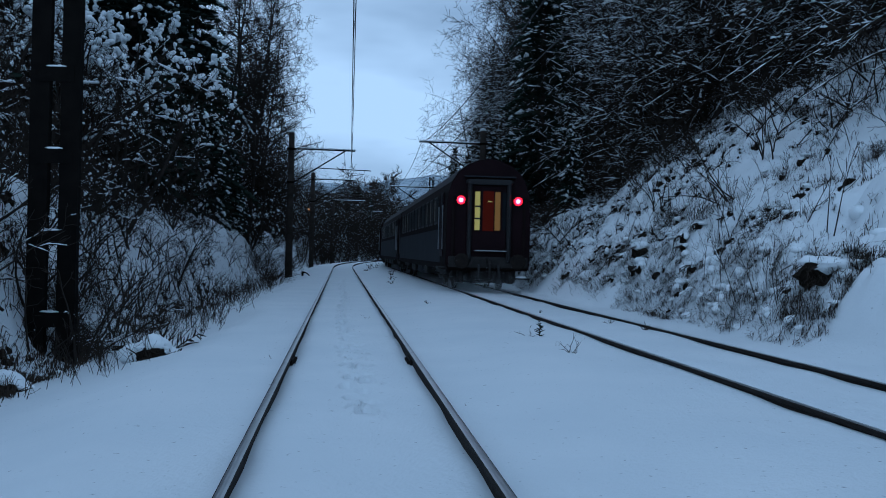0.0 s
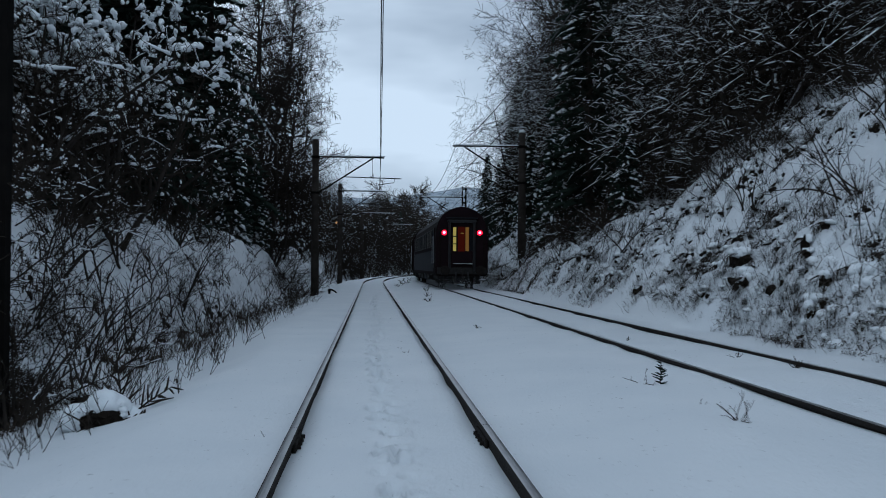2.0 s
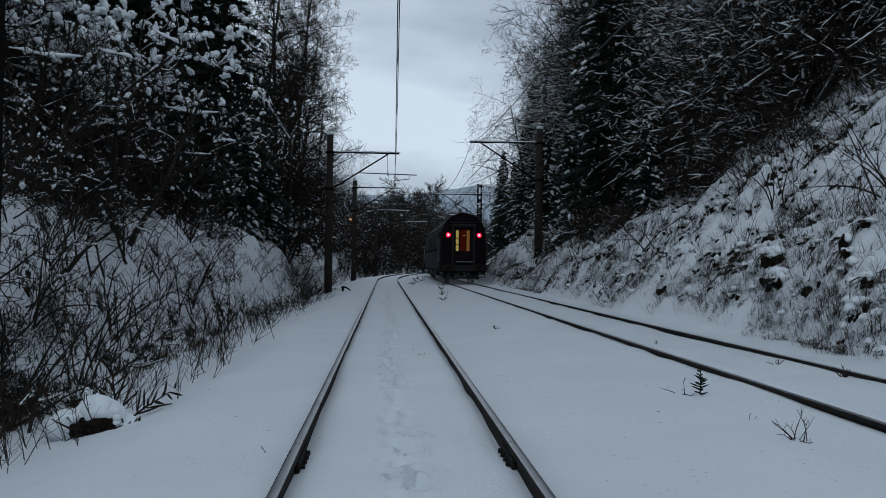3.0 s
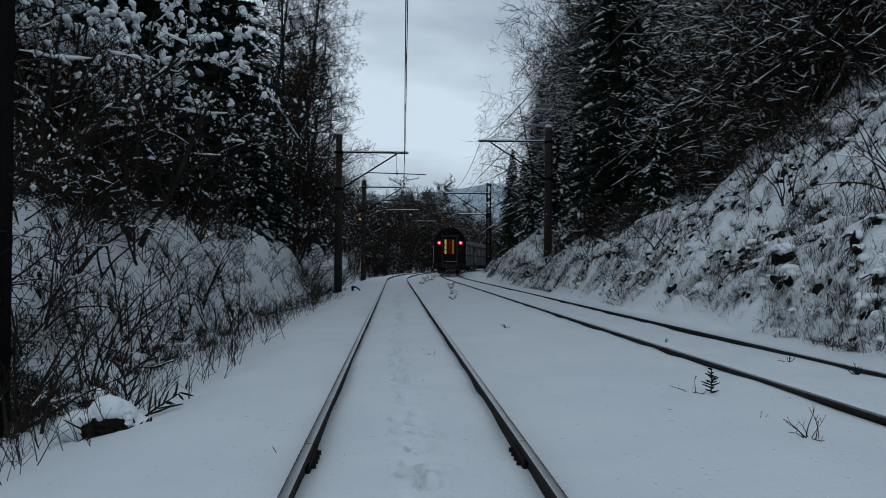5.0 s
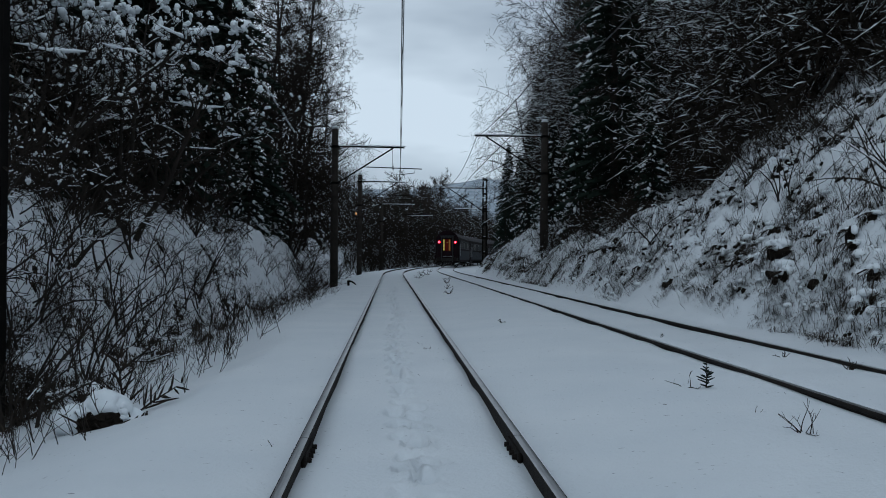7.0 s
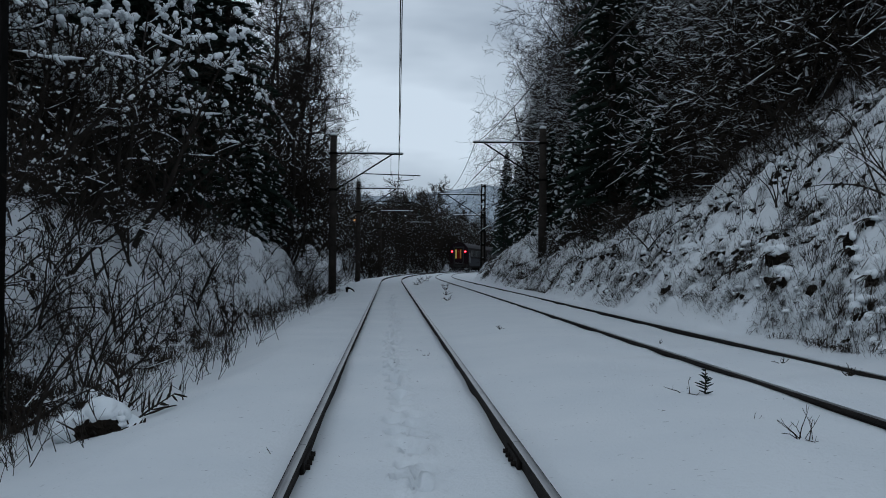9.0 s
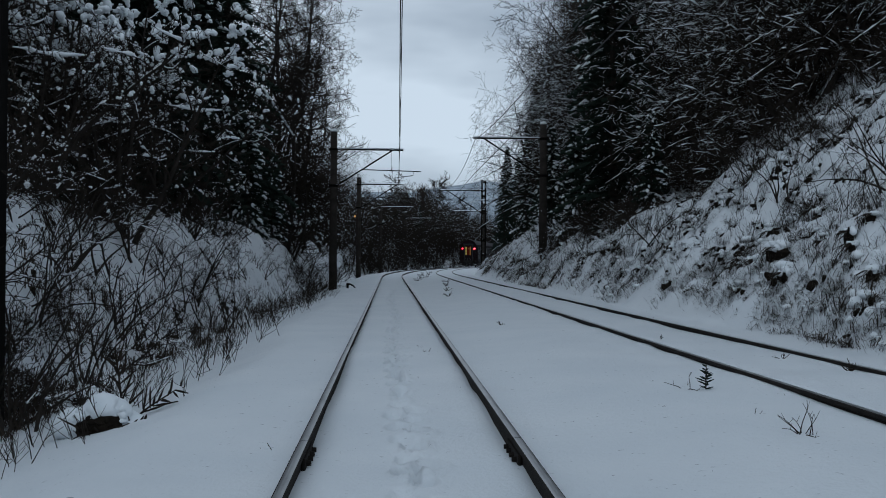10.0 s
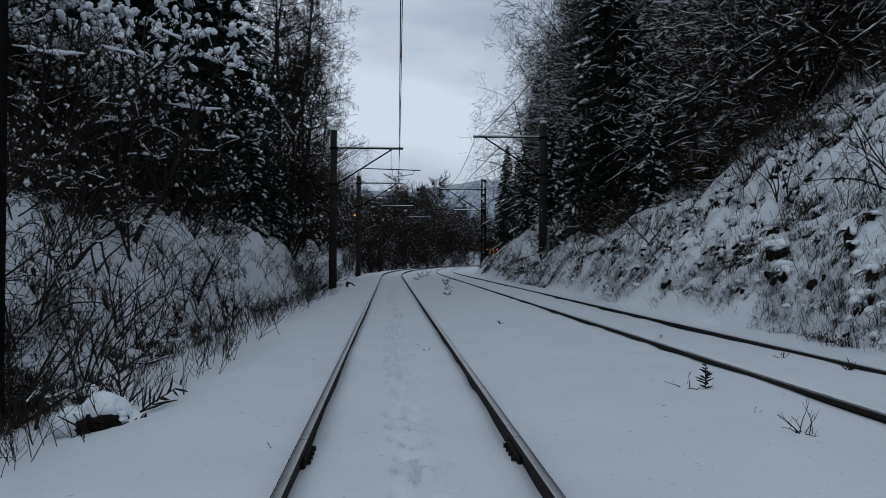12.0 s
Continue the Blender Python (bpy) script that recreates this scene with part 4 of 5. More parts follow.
for i in range(24):
    y = rng.uniform(48, 170)
    u = 11.5 + abs(rng.gauss(0, 2.5))
    thicket[i % 3].put(u + float(bend(y)), y, rng.uniform(0, 360), rng.uniform(0.5, 0.9))
for i in range(26):
    y = rng.uniform(22, 37)
    brush[i % 4].put(upslope(rng.uniform(11.0, 15.5), y), y, rng.uniform(0, 360), rng.uniform(0.6, 1.3), 0.02)
for i in range(30):
    y = rng.uniform(24, 50)
    brush[i % 4].put(upslope(rng.uniform(8.8, 13), y), y, rng.uniform(0, 360), rng.uniform(0.7, 1.3), 0.02)
for i in range(12):
    spreading[i % 3].put(upslope(12.8 + 3.0 * rng.random(), 8.5 + 1.15 * i), 8.5 + 1.15 * i, rng.uniform(-40, 40), rng.uniform(0.55, 0.85))
for i in range(10):
    thicket[i % 3].put(upslope(14.2 + 3.0 * rng.random(), 8.0 + 1.4 * i), 8.0 + 1.4 * i, rng.uniform(0, 360), rng.uniform(0.5, 0.8))
for i in range(14):
    brush[i % 4].put(rng.uniform(10.5, 14.0), rng.uniform(9, 22), rng.uniform(0, 360), rng.uniform(0.6, 1.2), 0.02)
for x, y, k in ((15.5, 22.0, 0), (16.6, 23.5, 2), (16.0, 18.0, 1), (17.5, 27.0, 0)):
    spruces[k].put(x, y, 70 * y, 1.0)
for i in range(14):
    spreading[i % 3].put(upslope(14.0 + 3.0 * rng.random(), 13.0 + i), 13.0 + i, rng.uniform(-40, 40), rng.uniform(0.7, 1.0))
for i in range(46):
    y = rng.uniform(13, 52)
    u = (14.2 if y < 30 else 12.6) + abs(rng.gauss(0, 2.5))
    thicket[i % 3].put(upslope(u, y) + 0.8, y, rng.uniform(0, 360), rng.uniform(0.8, 1.2))
for i in range(56):
    y = rng.uniform(22, 74)
    u = (14.2 if y < 30 else 12.6 if y < 56 else 11.0) + abs(rng.gauss(0, 4.0))
    spreading[i % 3].put(upslope(u + float(bend(y)), y), y, rng.uniform(-40, 40), rng.uniform(0.75, 1.15))
for i in range(50):
    y = rng.uniform(10, 110)
    u = 17.0 + abs(rng.gauss(0, 8))
    (forest[i % 3] if i % 3 == 0 else spruces[i % 3]).put(u + float(bend(y)), y, rng.uniform(0, 360), rng.uniform(0.7, 1.1))
for i in range(26):
    y = rng.uniform(90, 200)
    u = 11.5 + abs(rng.gauss(0, 7))
    (forest[i % 3] if i % 2 else spruces[i % 3]).put(u + float(bend(y)), y, rng.uniform(0, 360), rng.uniform(0.5, 0.8))

# brush along the left bank
for i in range(30):
    brush[i % 4].put(rng.uniform(-8.0, -6.0), rng.uniform(9, 26), rng.uniform(0, 360), rng.uniform(0.6, 1.15), 0.02)
for i in range(74):
    y = 6.5 + 62 * rng.random() ** 1.4
    u = rng.uniform(-7.4, -4.7)
    brush[i % 4].put(u, y, rng.uniform(0, 360), rng.uniform(0.5, 1.1) * (0.8 if u < -5.6 else 1.0), 0.02)
for i in range(7):
    brush[i % 4].put(rng.uniform(-5.9, -4.5), rng.uniform(10.5, 16), rng.uniform(0, 360), rng.uniform(0.5, 0.85), 0.02)
for i in range(8):
    bramble[i % 3].put(rng.uniform(-5.7, -4.6), rng.uniform(10.5, 18), rng.uniform(0, 360), rng.uniform(0.35, 0.6), 0.02)
for i in range(34):
    y = 5.5 + 30 * rng.random() ** 1.3
    weeds[i % 3].put(rng.uniform(-4.4, -3.0), y, rng.uniform(0, 360), rng.uniform(0.5, 1.2), 0.02)
# brush on the right bank
for i in range(26):
    y = 19 + 16 * rng.random()
    brush[i % 4].put(10.5 + 4.5 * rng.random(), y, rng.uniform(0, 360), rng.uniform(0.5, 1.0), 0.02)
for i in range(120):
    y = 23 + 26 * rng.random()
    x = 8.4 + 0.11 * (50 - y) * rng.random() + 3.6 * rng.random()
    bramble[i % 3].put(x if y > 36 else upslope(x, y), y, rng.uniform(0, 360), rng.uniform(0.6, 1.35), 0.03)
for i in range(40):
    y = 11 + 30 * rng.random()
    bramble[i % 3].put(7.2 + 6.5 * rng.random(), y, rng.uniform(0, 360), rng.uniform(0.2, 0.45), 0.03)
for i in range(30):
    y = 8 + 75 * rng.random() ** 1.3
    toe = 6.6 + 2.5 * float(step(60, 108, y))
    r = abs(rng.gauss(0, 4.0)) + 0.5
    brush[i % 4].put(toe + r + float(bend(y)), y, rng.uniform(0, 360), rng.uniform(0.5, 1.1), 0.02)
for i in range(30):
    y = far.uniform(10, 38)
    weeds[i % 3].put(8.0 + 7.0 * far.random(), y, far.uniform(0, 360), far.uniform(1.0, 2.2), 0.02)
for i in range(185):
    y = 7 + 50 * rng.random() ** 1.1
    weeds[i % 3].put(6.8 + rng.expovariate(0.3), y, rng.uniform(0, 360), rng.uniform(0.5, 1.4), 0.02)


def bank_tufts():
    """Dead grass hanging out of the snow, dark hollows and small clumps on both banks."""
    snow, stalk, earth = Build(), Build(), Build()
    r = random.Random(7)

    def blades(x, y, z, out, size, count, wide):
        for k in range(count):
            L = size * r.uniform(0.5, 1.6)
            p = Vector((x + r.gauss(0, 0.35) * size, y + r.gauss(0, 0.6) * size, z))
            p.z = at_land(p.x, p.y, 0.02)
            m = p + Vector((out * L * r.uniform(-0.1, 0.3), r.gauss(0, 0.22) * L, L * r.uniform(0.2, 0.6)))
            e = m + Vector((out * L * r.uniform(-0.2, 0.4), r.gauss(0, 0.35) * L, L * r.uniform(-0.5, 0.5)))
            w = Vector((0.004, wide * r.uniform(0.4, 1.1), 0.003))
            stalk.add([tuple(p - w), tuple(p + w), tuple(m + w * 0.8), tuple(m - w * 0.8), tuple(e)], [(0, 1, 2, 3), (3, 2, 4)])

    # tufts, thickest along the foot of the slope
    for i in range(6400):
        right = i % 10 != 0
        y = 7 + (78 if right else 60) * r.random() ** (1.25 if right else 1.8)
        if right:
            d = r.uniform(0.05, 1.3) if i % 4 == 1 else r.uniform(0.3, 9.0) * r.random() ** 0.4
            x, out = 6.2 + 2.8 * float(step(60, 108, y)) + d + float(bend(y)), -1
        else:
            x, out = r.uniform(-5.9, -4.2) + float(bend(y)), 1
        if right and (float(rough(x, y, 2.6, 21)) < -0.45 or (y < 16 and x > 7.4 and i % 5 < 3)):
            continue
        blades(x, y, 0, out, r.choice((0.08, 0.12, 0.16, 0.24, 0.3)), r.randint(10, 28), 0.018 if right else 0.008)
        if r.random() < 0.05:
            q = r.uniform(0.04, 0.1)
            snow.blob((x - out * 0.08, y, at_land(x - out * 0.08, y, -0.2 * q)), (q * 1.2, q * 1.2, q * 0.6), r, 0.25, 5, 7)
    for i in range(900):
        y, x = r.uniform(20, 37), r.uniform(10.2, 15.4)
        if float(rough(x, y, 1.8, 24)) > -0.2:
            blades(x, y, 0, -1, r.choice((0.10, 0.16, 0.22, 0.32)), r.randint(8, 22), 0.015)
    # hollows with hanging grass and overhanging snow; near-black lumps paint earth and gap shade
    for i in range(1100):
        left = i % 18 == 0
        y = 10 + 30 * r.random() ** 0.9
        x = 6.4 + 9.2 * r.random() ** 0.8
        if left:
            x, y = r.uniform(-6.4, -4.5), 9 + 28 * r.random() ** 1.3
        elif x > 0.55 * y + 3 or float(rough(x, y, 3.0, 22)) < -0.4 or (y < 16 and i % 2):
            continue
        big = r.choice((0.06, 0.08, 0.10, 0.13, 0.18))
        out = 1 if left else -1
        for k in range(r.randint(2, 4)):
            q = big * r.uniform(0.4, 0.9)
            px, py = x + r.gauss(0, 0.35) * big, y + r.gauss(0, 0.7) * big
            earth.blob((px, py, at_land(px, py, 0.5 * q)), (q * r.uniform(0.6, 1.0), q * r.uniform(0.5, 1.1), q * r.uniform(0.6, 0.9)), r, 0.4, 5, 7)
        blades(x, y, 0, out, big * 1.3 + 0.06, r.randint(26, 46), 0.019)
        for k in range(r.randint(0, 1)):
            q = big * r.uniform(0.5, 0.9)
            px, py = x - out * big * r.uniform(0.5, 1.0), y + r.uniform(-1.0, 1.0) * big
            snow.blob((px, py, at_land(px, py, -0.25 * q)), (q * r.uniform(0.9, 1.4), q * r.uniform(0.8, 1.5), q * 0.6), r, 0.22, 5, 8)
    # pillows of snow where the slope comes nearest
    for i in range(90):
        y = r.uniform(7.5, 15)
        x = 6.4 + abs(r.gauss(0, 0.8))
        q = r.uniform(0.06, 0.17)
        snow.blob((x, y, at_land(x, y, 0.3 * q)), (q * r.uniform(0.8, 1.2), q * r.uniform(0.8, 1.3), q * r.uniform(0.6, 0.9)), r, 0.16, 6, 9)
    tagged(new("earth_and_gap_shade", earth.mesh("earth_and_gap_shade", EARTH_AND_SHADE)), "near-black lumps for bare earth and shaded gaps in bank snow", "earth", kind="stuff")
    tagged(new("snow_clumps", snow.mesh("snow_clumps", LOOSE_SNOW)), "rounded snow clumps lying on the grassy banks", "snow", kind="stuff")
    tagged(new("dead_grass", stalk.mesh("dead_grass", DRY, False)), "dark dead grass and brambles poking from the snow", "grass", kind="stuff")


bank_tufts()


def far_hills():
    b = Build()
    xs = np.linspace(-700, 900, 90)
    n = len(xs)
    rows = []
    for k, y in enumerate(np.linspace(500, 900, 12)):
        for x in xs:
            crest = 66 + 9 * float(step(0, 60, x)) + 6 * float(rough(x, 0, 90, 3)) + 3 * float(rough(x, y, 25, 4))
            rows.append((x, y, -5 + crest * math.sin(min(1, k / 8) * math.pi / 2) + 1.5 * float(rough(x, y, 8, 6))))
    b.add(rows, [(k * n + i, k * n + i + 1, (k + 1) * n + i + 1, (k + 1) * n + i) for k in range(11) for i in range(n - 1)])
    # its haze comes from the material colour alone
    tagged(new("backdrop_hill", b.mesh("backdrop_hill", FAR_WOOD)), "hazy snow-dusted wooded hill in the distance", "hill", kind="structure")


far_hills()

# ---- small things beside the track ----


def sapling(x, y, h):
    rng = random.Random(3)
    ob = thing("fir_sapling", "tiny dark fir sapling sticking out of the snow", "sapling", pose(x, y, at_land(x, y, 0.02)))
    t, n = Build(), Build()
    t.tube([(0, 0, 0), (0.005, 0, h)], [0.008, 0.004], 5)
    part("trunk", t, BARK, ob)
    for k in range(9):
        z = h * (0.15 + 0.8 * k / 9)
        for j in range(4):
            z += rng.uniform(-0.012, 0.012)
            w = rng.uniform(0, 6.3)
            L = (0.105 - 0.0085 * k) * rng.uniform(0.35, 1.15)
            a, b = Vector((0, 0, z)), Vector((math.cos(w) * L, math.sin(w) * L, z + L * 0.35))
            n.tube([a, (a + b) / 2, b], [0.005, 0.008, 0.003], 4)
    tagged(part("needles", n, NEEDLE, ob), kind="stuff")


def twiggy(name, label, x, y, size, seed, count=6, wide=0.9, r=0.006, sink=0.02):
    """A few bent stalks from one root."""
    rng = random.Random(seed)
    ob = thing(name, label, "plant", pose(x, y, at_land(x, y, sink)))
    for k in range(count):
        b = Build()
        w = rng.uniform(0, 6.3)
        p = Vector((rng.gauss(0, 0.02), rng.gauss(0, 0.02), 0))
        d = Vector((math.cos(w) * wide, math.sin(w) * wide, 1)).normalized()
        pts, rad = [p], [r]
        for i in range(3):
            d = (d + Vector((rng.gauss(0, 0.3), rng.gauss(0, 0.3), rng.gauss(0, 0.25)))).normalized()
            pts.append(pts[-1] + d * size * rng.uniform(0.2, 0.45))
            rad.append(r * (0.8 - 0.2 * i))
        b.tube(pts, rad, 4)
        q = pts[2] + Vector((rng.gauss(0, 0.3), rng.gauss(0, 0.3), 0.5)) * size * 0.35
        b.tube([pts[2], q], [r * 0.5, r * 0.3], 3)
        part("stalk", b, TWIG, ob)
    return ob


sapling(2.88, 8.86, 0.27)
twiggy("dry_stalk", "zigzag dry stalk bent over the snow", 2.72, 8.95, 0.26, 4, 4, 1.3, 0.005)
twiggy("leafless_shrub", "small leafless shrub poking out of the snow", 2.80, 6.55, 0.25, 9, 9, 0.55, 0.0045)
twiggy("dry_stalk", "short dry stalk in the snow", 2.8, 7.5, 0.10, 6, 2, 0.3, 0.003)
twiggy("dry_stalk", "dark clump of twigs on open snow", 2.06, 18.4, 0.14, 7, 6, 1.4, 0.007)
twiggy("dry_stalk", "dark twigs lying between the rails", 0.38, 13.8, 0.09, 8, 4, 2.0, 0.005)
twiggy("dry_stalk", "dark twigs lying between the rails", 0.34, 14.6, 0.08, 18, 3, 2.0, 0.004)
twiggy("dry_stalk", "bent dark sprig in the snow beside the rail", -0.99, 6.95, 0.10, 11, 2, 1.3, 0.004)
twiggy("dry_stalk", "tuft of dry stalks between the rails", 4.72, 11.4, 0.12, 12, 6, 1.3, 0.006)
twiggy("dry_stalk", "tuft of dry stalks between the rails", 5.02, 10.3, 0.16, 13, 8, 1.3, 0.007)
twiggy("dry_stalk", "tuft of dry stalks between the rails", 4.1, 14.6, 0.10, 14, 5, 1.3, 0.006)
for x, y, s in ((1.9, 33.0, 0.25), (2.15, 38.0, 0.3), (2.5, 44.0, 0.3), (1.6, 58.0, 0.35), (2.0, 64.0, 0.4), (2.4, 66.0, 0.35), (2.2, 72.0, 0.4), (2.9, 76.0, 0.4), (3.0, 52.0, 0.3)):
    twiggy("dry_stalk", "tuft of dry stalks between the two tracks", x + float(bend(y)), y, s, int(y), 8, 1.2, 0.011)
for i in range(46):
    y = 3.0 + 24 * rng.random() ** 1.4
    x = rng.choice((rng.uniform(1.0, 3.5), rng.uniform(-0.6, 0.6), rng.uniform(-2.4, -1.0), rng.uniform(1.2, 6.3)))
    twiggy("twig_bit", "tiny dark twig scrap lying on the snow", x, y, rng.uniform(0.015, 0.04), i, 1, 3.0, 0.0028, 0.004)

ob = thing("bent_pipe", "black bent pipe end standing in the snow beside the track", "pipe", pose(-2.05, 45.5, at_land(-2.05, 45.5, 0.05)))
b = Build()
b.tube([(0.26, 0, 0.03), (0.14, 0, 0.17), (0.0, 0, 0.25), (-0.14, 0, 0.26)], [0.03, 0.035, 0.04, 0.06], 7)
b.tube([(-0.14, 0, 0.30), (-0.14, 0, 0.05)], [0.07, 0.05], 7)
part("tube", b, STEEL, ob, smooth=True)

# a snow-capped stump in the ditch, and dark hollows under the bank's edge
def stump(x, y, size, seed, label):
    r = random.Random(seed)
    ob = thing("tree_stump", label, "stump", pose(x, y, at_land(x, y, 0.08)))
    b = Build()
    b.blob((0, 0, size * 0.3), (size * 0.6, size * 0.55, size * 0.5), r, 0.12, 9, 16)
    for k in range(26):
        q = size * r.uniform(0.06, 0.18)
        w = r.uniform(-3.0, 0.4)
        b.blob((math.cos(w) * size * 0.52, math.sin(w) * size * 0.5, size * r.uniform(0.1, 0.6)), (q, q, q * r.uniform(0.5, 1.2)), r, 0.3, 5, 7)
    part("wood", b, EARTH_AND_SHADE, ob)
    c = Build()
    c.blob((0, 0.2 * size, size * 0.78), (size * 0.52, size * 0.55, size * 0.5), r, 0.16, 10, 16)
    c.blob((0, 0.45 * size, size * 0.5), (size * 0.8, size * 0.7, size * 0.7), r, 0.06, 12, 20)
    c.blob((-0.75 * size, 0.5 * size, 0.3 * size), (size * 0.8, size * 0.7, size * 0.5), r, 0.12, 9, 16)
    c.blob((0.5 * size, 0.6 * size, 0.25 * size), (size * 0.7, size * 0.6, size * 0.45), r, 0.12, 9, 16)
    for k in range(9):
        q = size * r.uniform(0.10, 0.26)
        w = r.uniform(0, 6.3)
        low = 0.2 if math.sin(w) > -0.35 or math.cos(w) > 0.5 else 0.6
        c.blob((math.cos(w) * size * 0.6, math.sin(w) * size * 0.52, size * r.uniform(low, 0.85)), (q * r.uniform(0.7, 1.3), q * r.uniform(0.7, 1.3), q * r.uniform(0.5, 1.1)), r, 0.22, 7, 10)
    part("snow_cap", c, LOOSE_SNOW, ob, "rounded cap of snow", True)
    for k in range(8):
        d = Build()
        w = r.uniform(-2.6, 0.6)
        p = Vector((math.cos(w) * size * 0.5, math.sin(w) * size * 0.5, size * 0.3))
        d.tube([p, p + Vector((math.cos(w) * 0.25, math.sin(w) * 0.25, r.uniform(-0.05, 0.2)))], [0.012, 0.005], 4)
        part("twig", d, TWIG, ob)


def fir_branch(x, y, way, length, seed):
    """A broken fir branch: a spine with short side shoots."""
    r = random.Random(seed)
    ob = thing("fir_branch", "dark broken fir branch stuck in the snow", "branch", pose(x, y, at_land(x, y, 0.05)))
    way = Vector(way).normalized()
    side = way.cross(Vector((0, 1, 0))).normalized()
    b = Build()
    b.tube([Vector((0, 0, 0)), way * length * 0.5 + Vector((0, 0, 0.02)), way * length], [0.014, 0.010, 0.005], 5)
    part("spine", b, TWIG, ob, smooth=True)
    for k in range(16):
        f = 0.2 + 0.8 * k / 15
        s = 1 if k % 2 else -1
        p = way * length * f
        p = p + way * r.gauss(0, 0.03)
        e = p + (side * s * r.uniform(0.3, 1.1) + way * r.uniform(0.2, 1.0) + Vector((0, r.gauss(0, 0.7), r.gauss(0, 0.25)))) * length * r.uniform(0.22, 0.42) * (1.25 - 0.8 * f)
        d = Build()
        d.tube([p, (p + e) / 2, e], [0.008, 0.013, 0.005], 5)
        part("shoot", d, TWIG, ob, smooth=True)


fir_branch(-2.88, 9.85, (-0.12, 0.0, 1.0), 0.75, 4)
fir_branch(-2.84, 9.7, (0.85, 0.25, 0.62), 0.62, 5)
fir_branch(-2.84, 9.45, (0.8, -0.3, 0.28), 0.36, 6)
stump(-2.95, 9.3, 0.34, 1, "dark stump with a rounded cap of snow in the ditch")
stump(-4.5, 7.6, 0.30, 2, "dark low stump under deep snow in the ditch")
stump(-4.2, 12.8, 0.25, 3, "dark low stump under deep snow in the ditch")


def hollow(x, y, w, h, seed):
    r = random.Random(seed)
    ob = thing("earth_hollow", "dark earth and painted shade under overhanging snow at the foot of the bank", "earth bank", pose(x, y, at_land(x, y, 0.1)), "bare earth patches")
    # near-black lumps: earth together with the shade under the snow lip
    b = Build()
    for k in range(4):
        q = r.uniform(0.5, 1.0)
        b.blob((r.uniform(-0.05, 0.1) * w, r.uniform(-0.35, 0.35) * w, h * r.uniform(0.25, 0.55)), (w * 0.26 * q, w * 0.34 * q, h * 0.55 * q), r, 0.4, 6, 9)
    tagged(part("earth", b, EARTH_AND_SHADE, ob), kind="stuff")
    c = Build()
    for k in range(5):
        q = r.uniform(0.5, 1.0)
        c.blob((r.uniform(0.0, 0.25) * w, r.uniform(-0.5, 0.5) * w, h * r.uniform(0.75, 1.05)), (w * 0.30 * q, w * 0.36 * q, h * 0.32 * q), r, 0.3, 5, 8)
    tagged(part("snow_lip", c, LOOSE_SNOW, ob, "lip of snow", True), kind="stuff")
    for k in range(9):
        d = Build()
        p = Vector((-w * 0.2, r.uniform(-w, w) * 0.5, h * 0.9))
        d.tube([p, p + Vector((-0.12, r.gauss(0, 0.08), -0.08)), p + Vector((-0.16, r.gauss(0, 0.1), -r.uniform(0.15, 0.35)))], [0.008, 0.006, 0.003], 4)
        part("root", d, TWIG, ob)


hollow(6.95, 8.2, 1.0, 0.42, 1)
hollow(7.25, 17.6, 0.6, 0.34, 2)
for i in range(34):
    y = 8 + 42 * rng.random()
    x = 6.85 + abs(rng.gauss(0, 0.9))
    hollow(x, y, rng.uniform(0.18, 0.38), rng.uniform(0.14, 0.3), 10 + i)

# trunks that lean, carrying a line of snow
def leaning(x, y, reach, r, label):
    ob = thing("leaning_trunk", label, "tree trunk", pose(x, y, at_land(x, y, 0.2)))
    b, c = Build(), Build()
    e = Vector(reach)
    mid = e * 0.5 + Vector((0, 0, 0.25))
    b.tube([(0, 0, 0), mid, e], [r, r * 0.8, r * 0.4], 7)
    part("trunk", b, BARK, ob, smooth=True)
    n = Vector((0, 0, r * 1.1))
    c.tube([Vector((0, 0, 0)) + n * 1.1, mid * 0.5 + n * 1.5, mid + n, (mid + e) / 2 + n * 0.9, e + n * 0.5], [r * 0.3, r * 0.7, r * 0.6, r * 0.5, r * 0.2], 5)
    part("snow", c, LOOSE_SNOW, ob, "line of snow along its upper side", True)
    w = random.Random(int(y))
    for k in range(6):
        d = Build()
        p = e * w.uniform(0.4, 1.0)
        d.tube([p, p + Vector((w.gauss(0, 0.6), w.gauss(0, 0.4), w.uniform(-0.2, 0.7)))], [r * 0.25, 0.006], 4)
        part("branch", d, TWIG, ob)


leaning(14.6, 31.5, (2.5, -0.5, 4.2), 0.15, "dark leaning trunk with a line of snow on the slope")
leaning(13.9, 33.5, (3.6, 0.4, 2.2), 0.07, "low fallen trunk with a line of snow on the slope")

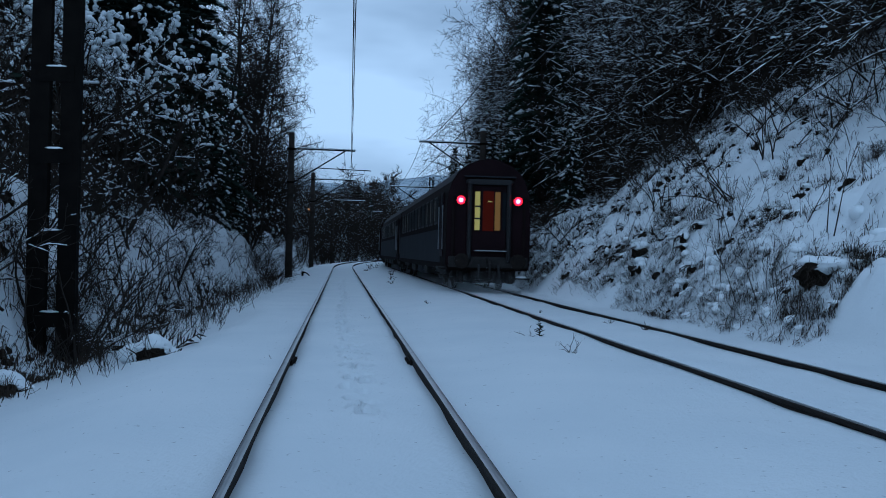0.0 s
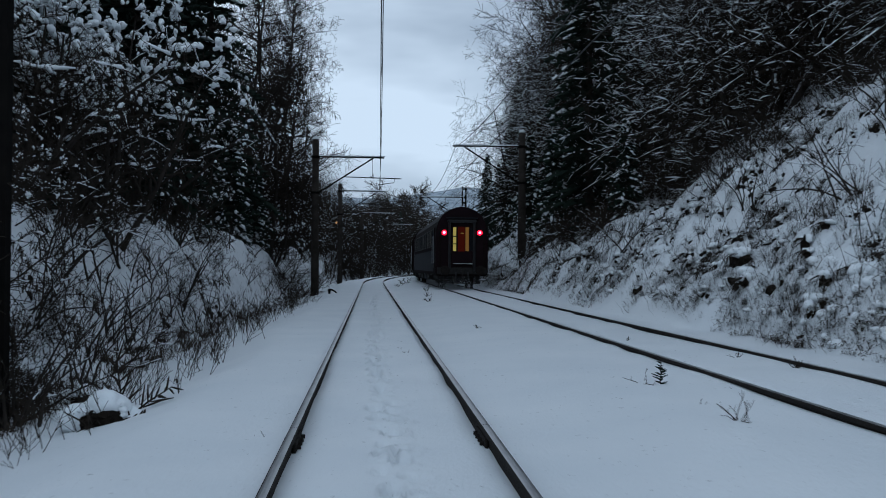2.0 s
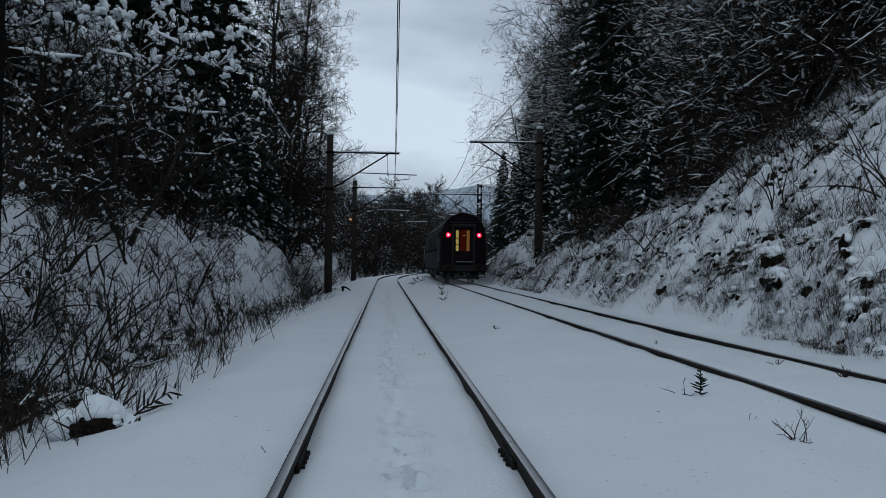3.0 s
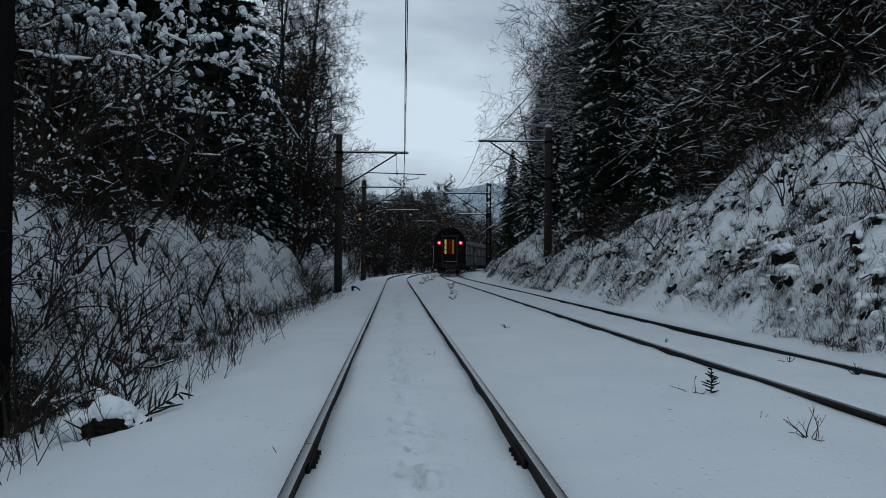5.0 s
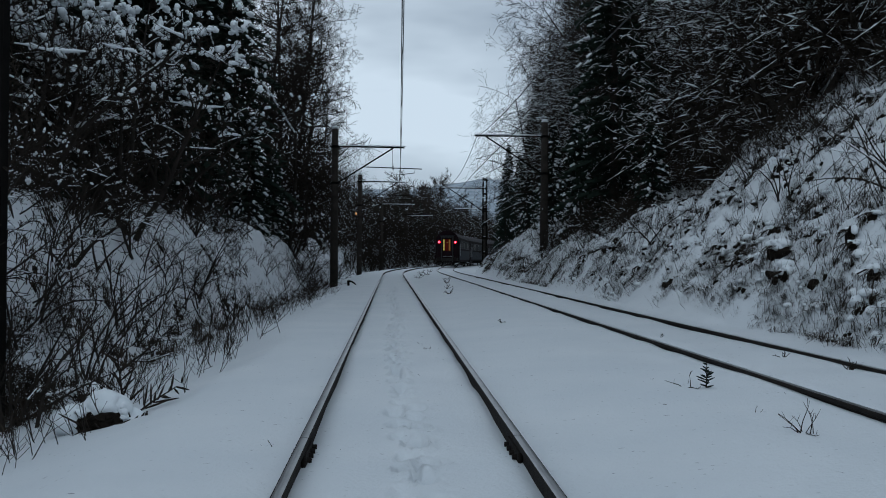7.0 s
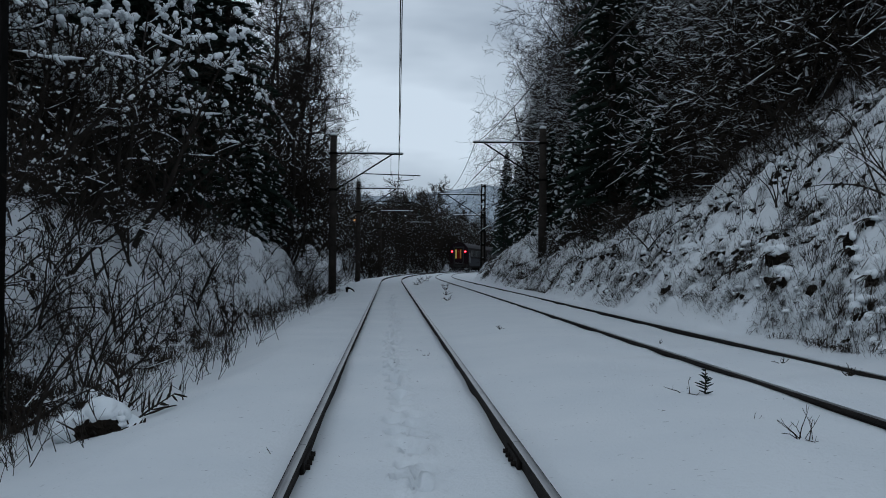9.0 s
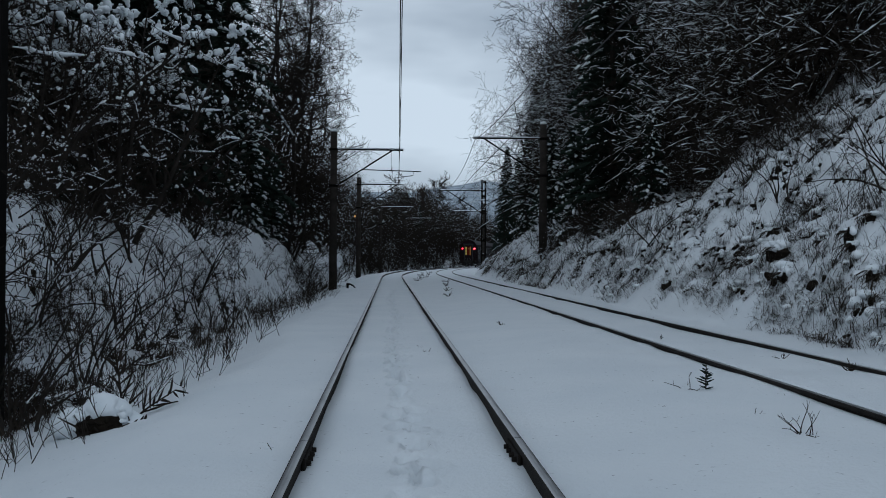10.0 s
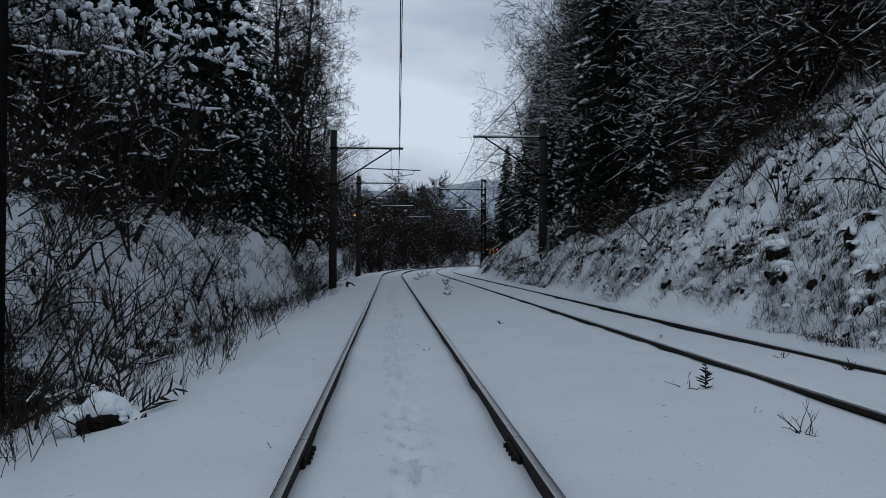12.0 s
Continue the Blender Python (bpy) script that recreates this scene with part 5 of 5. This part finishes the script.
# slim young stems that arch out over the left bank
def arching(x, y, reach, r, seed):
    w = random.Random(seed)
    ob = thing("arching_stem", "slim dark bare stem arching out of the snowy bank", "sapling", pose(x, y, at_land(x, y, 0.05)), "young stems on the bank")
    b, e = Build(), Vector(reach)
    pts = []
    for i in range(9):
        t = i / 8
        pts.append(Vector((e.x * t ** 1.6, e.y * t ** 1.4, e.z * (1.5 * t - 0.5 * t * t))) + Vector((w.gauss(0, 0.02), w.gauss(0, 0.02), 0)))
    b.tube(pts, [r * (1 - 0.75 * i / 8) for i in range(9)], 5)
    part("stem", b, BARK, ob, smooth=True)
    for k in range(9):
        d = Build()
        p = pts[w.randint(2, 8)]
        q = p + Vector((w.gauss(0, 0.25), w.gauss(0, 0.2), w.uniform(0.05, 0.4)))
        d.tube([p, (p + q) / 2 + Vector((w.gauss(0, 0.03), 0, w.gauss(0, 0.03))), q], [r * 0.4, r * 0.3, 0.003], 4)
        part("twig", d, TWIG, ob)


stems = random.Random(77)
for i in range(18):
    y = 9.0 + 1.1 * i + stems.uniform(-0.3, 0.3)
    arching(stems.uniform(-6.0, -4.4), y, (stems.uniform(-0.4, 1.3), stems.uniform(-0.6, 0.6), stems.uniform(0.9, 2.1)), stems.uniform(0.012, 0.022), i)

# tall stalks in the ditch
for i, (x, y, s) in enumerate(((-3.25, 9.6, 1.5), (-3.5, 7.9, 1.0), (-3.3, 8.4, 0.9), (-2.75, 10.6, 1.1), (-3.9, 9.0, 1.3), (-3.0, 12.6, 1.2), (-2.7, 14.5, 1.3), (-2.6, 17.0, 1.4))):
    weeds[i % 3].put(x, y, 50 * i, s, 0.02)
for i in range(40):
    y = 15 + 30 * rng.random()
    weeds[i % 3].put(-2.9 - rng.random() * 0.8, y, rng.uniform(0, 360), rng.uniform(0.9, 1.6), 0.02)

# a bent thin trunk whose upper part leans away from the line and carries snow
ob = thing("leaning_trunk", "tall thin bent trunk with snow along its leaning top", "tree trunk", pose(-6.4, 58.0, at_land(-6.4, 58.0, 0.3)))
b, c = Build(), Build()
b.tube([(0, 0, 0), (0.35, 0, 4.5), (0.3, 0, 7.3), (-1.4, 0, 9.9), (-3.6, 0, 13.2)], [0.12, 0.11, 0.10, 0.085, 0.05], 7)
part("trunk", b, BARK, ob, smooth=True)
c.tube([(0.27, -0.05, 7.42), (-0.5, -0.05, 8.66), (-1.4, -0.05, 10.02), (-2.5, -0.05, 11.66), (-3.55, -0.05, 13.2)], [0.05, 0.09, 0.075, 0.085, 0.03], 6)
part("snow", c, LOOSE_SNOW, ob, "line of snow along its upper side", True)


# ---- what moves ----
TRAIN = [(0.0, 23.8), (0.5, 32.5), (1.0, 41.5), (1.5, 45.1), (2.0, 46.3), (2.5, 49.2), (3.0, 54.6), (3.5, 60.8), (4.0, 67.0), (4.5, 73.0), (5.0, 78.8), (5.5, 84.5), (6.0, 90.5), (6.5, 97.0), (7.0, 103.4),
         (7.5, 109.4), (8.0, 115.4), (8.5, 121.5), (9.0, 127.7), (9.5, 133.9), (10.0, 140.2), (10.5, 146.7), (11.0, 153.6), (11.5, 160.4), (12.0, 167.6)]


def along(s):
    """A point of the farther track and its heading, by the way run along it."""
    if s <= CURVE_START:
        return Vector((TRACKS[1][0], s, TRACKS[1][1] + 0.10)), 0.0
    a = (s - CURVE_START) / (RADIUS - TRACKS[1][0])
    r = RADIUS - TRACKS[1][0]
    return Vector((RADIUS - r * math.cos(a), CURVE_START + r * math.sin(a), TRACKS[1][1] + 0.10)), a


def coach_pose(s):
    a, b = along(s + 3.6)[0], along(s + COACH_L - 4.1)[0]
    d = (b - a).normalized()
    p = a - d * 3.6
    return pose(p.x, p.y, p.z, 0, 0, -math.degrees(math.atan2(d.x, d.y)))


def motions():
    for i, ob in enumerate(COACHES):
        walk(ob, [(t, coach_pose(s + i * COACH_L)) for t, s in TRAIN])
    walk(DUST, [(t, coach_pose(s)) for t, s in TRAIN])


motions()
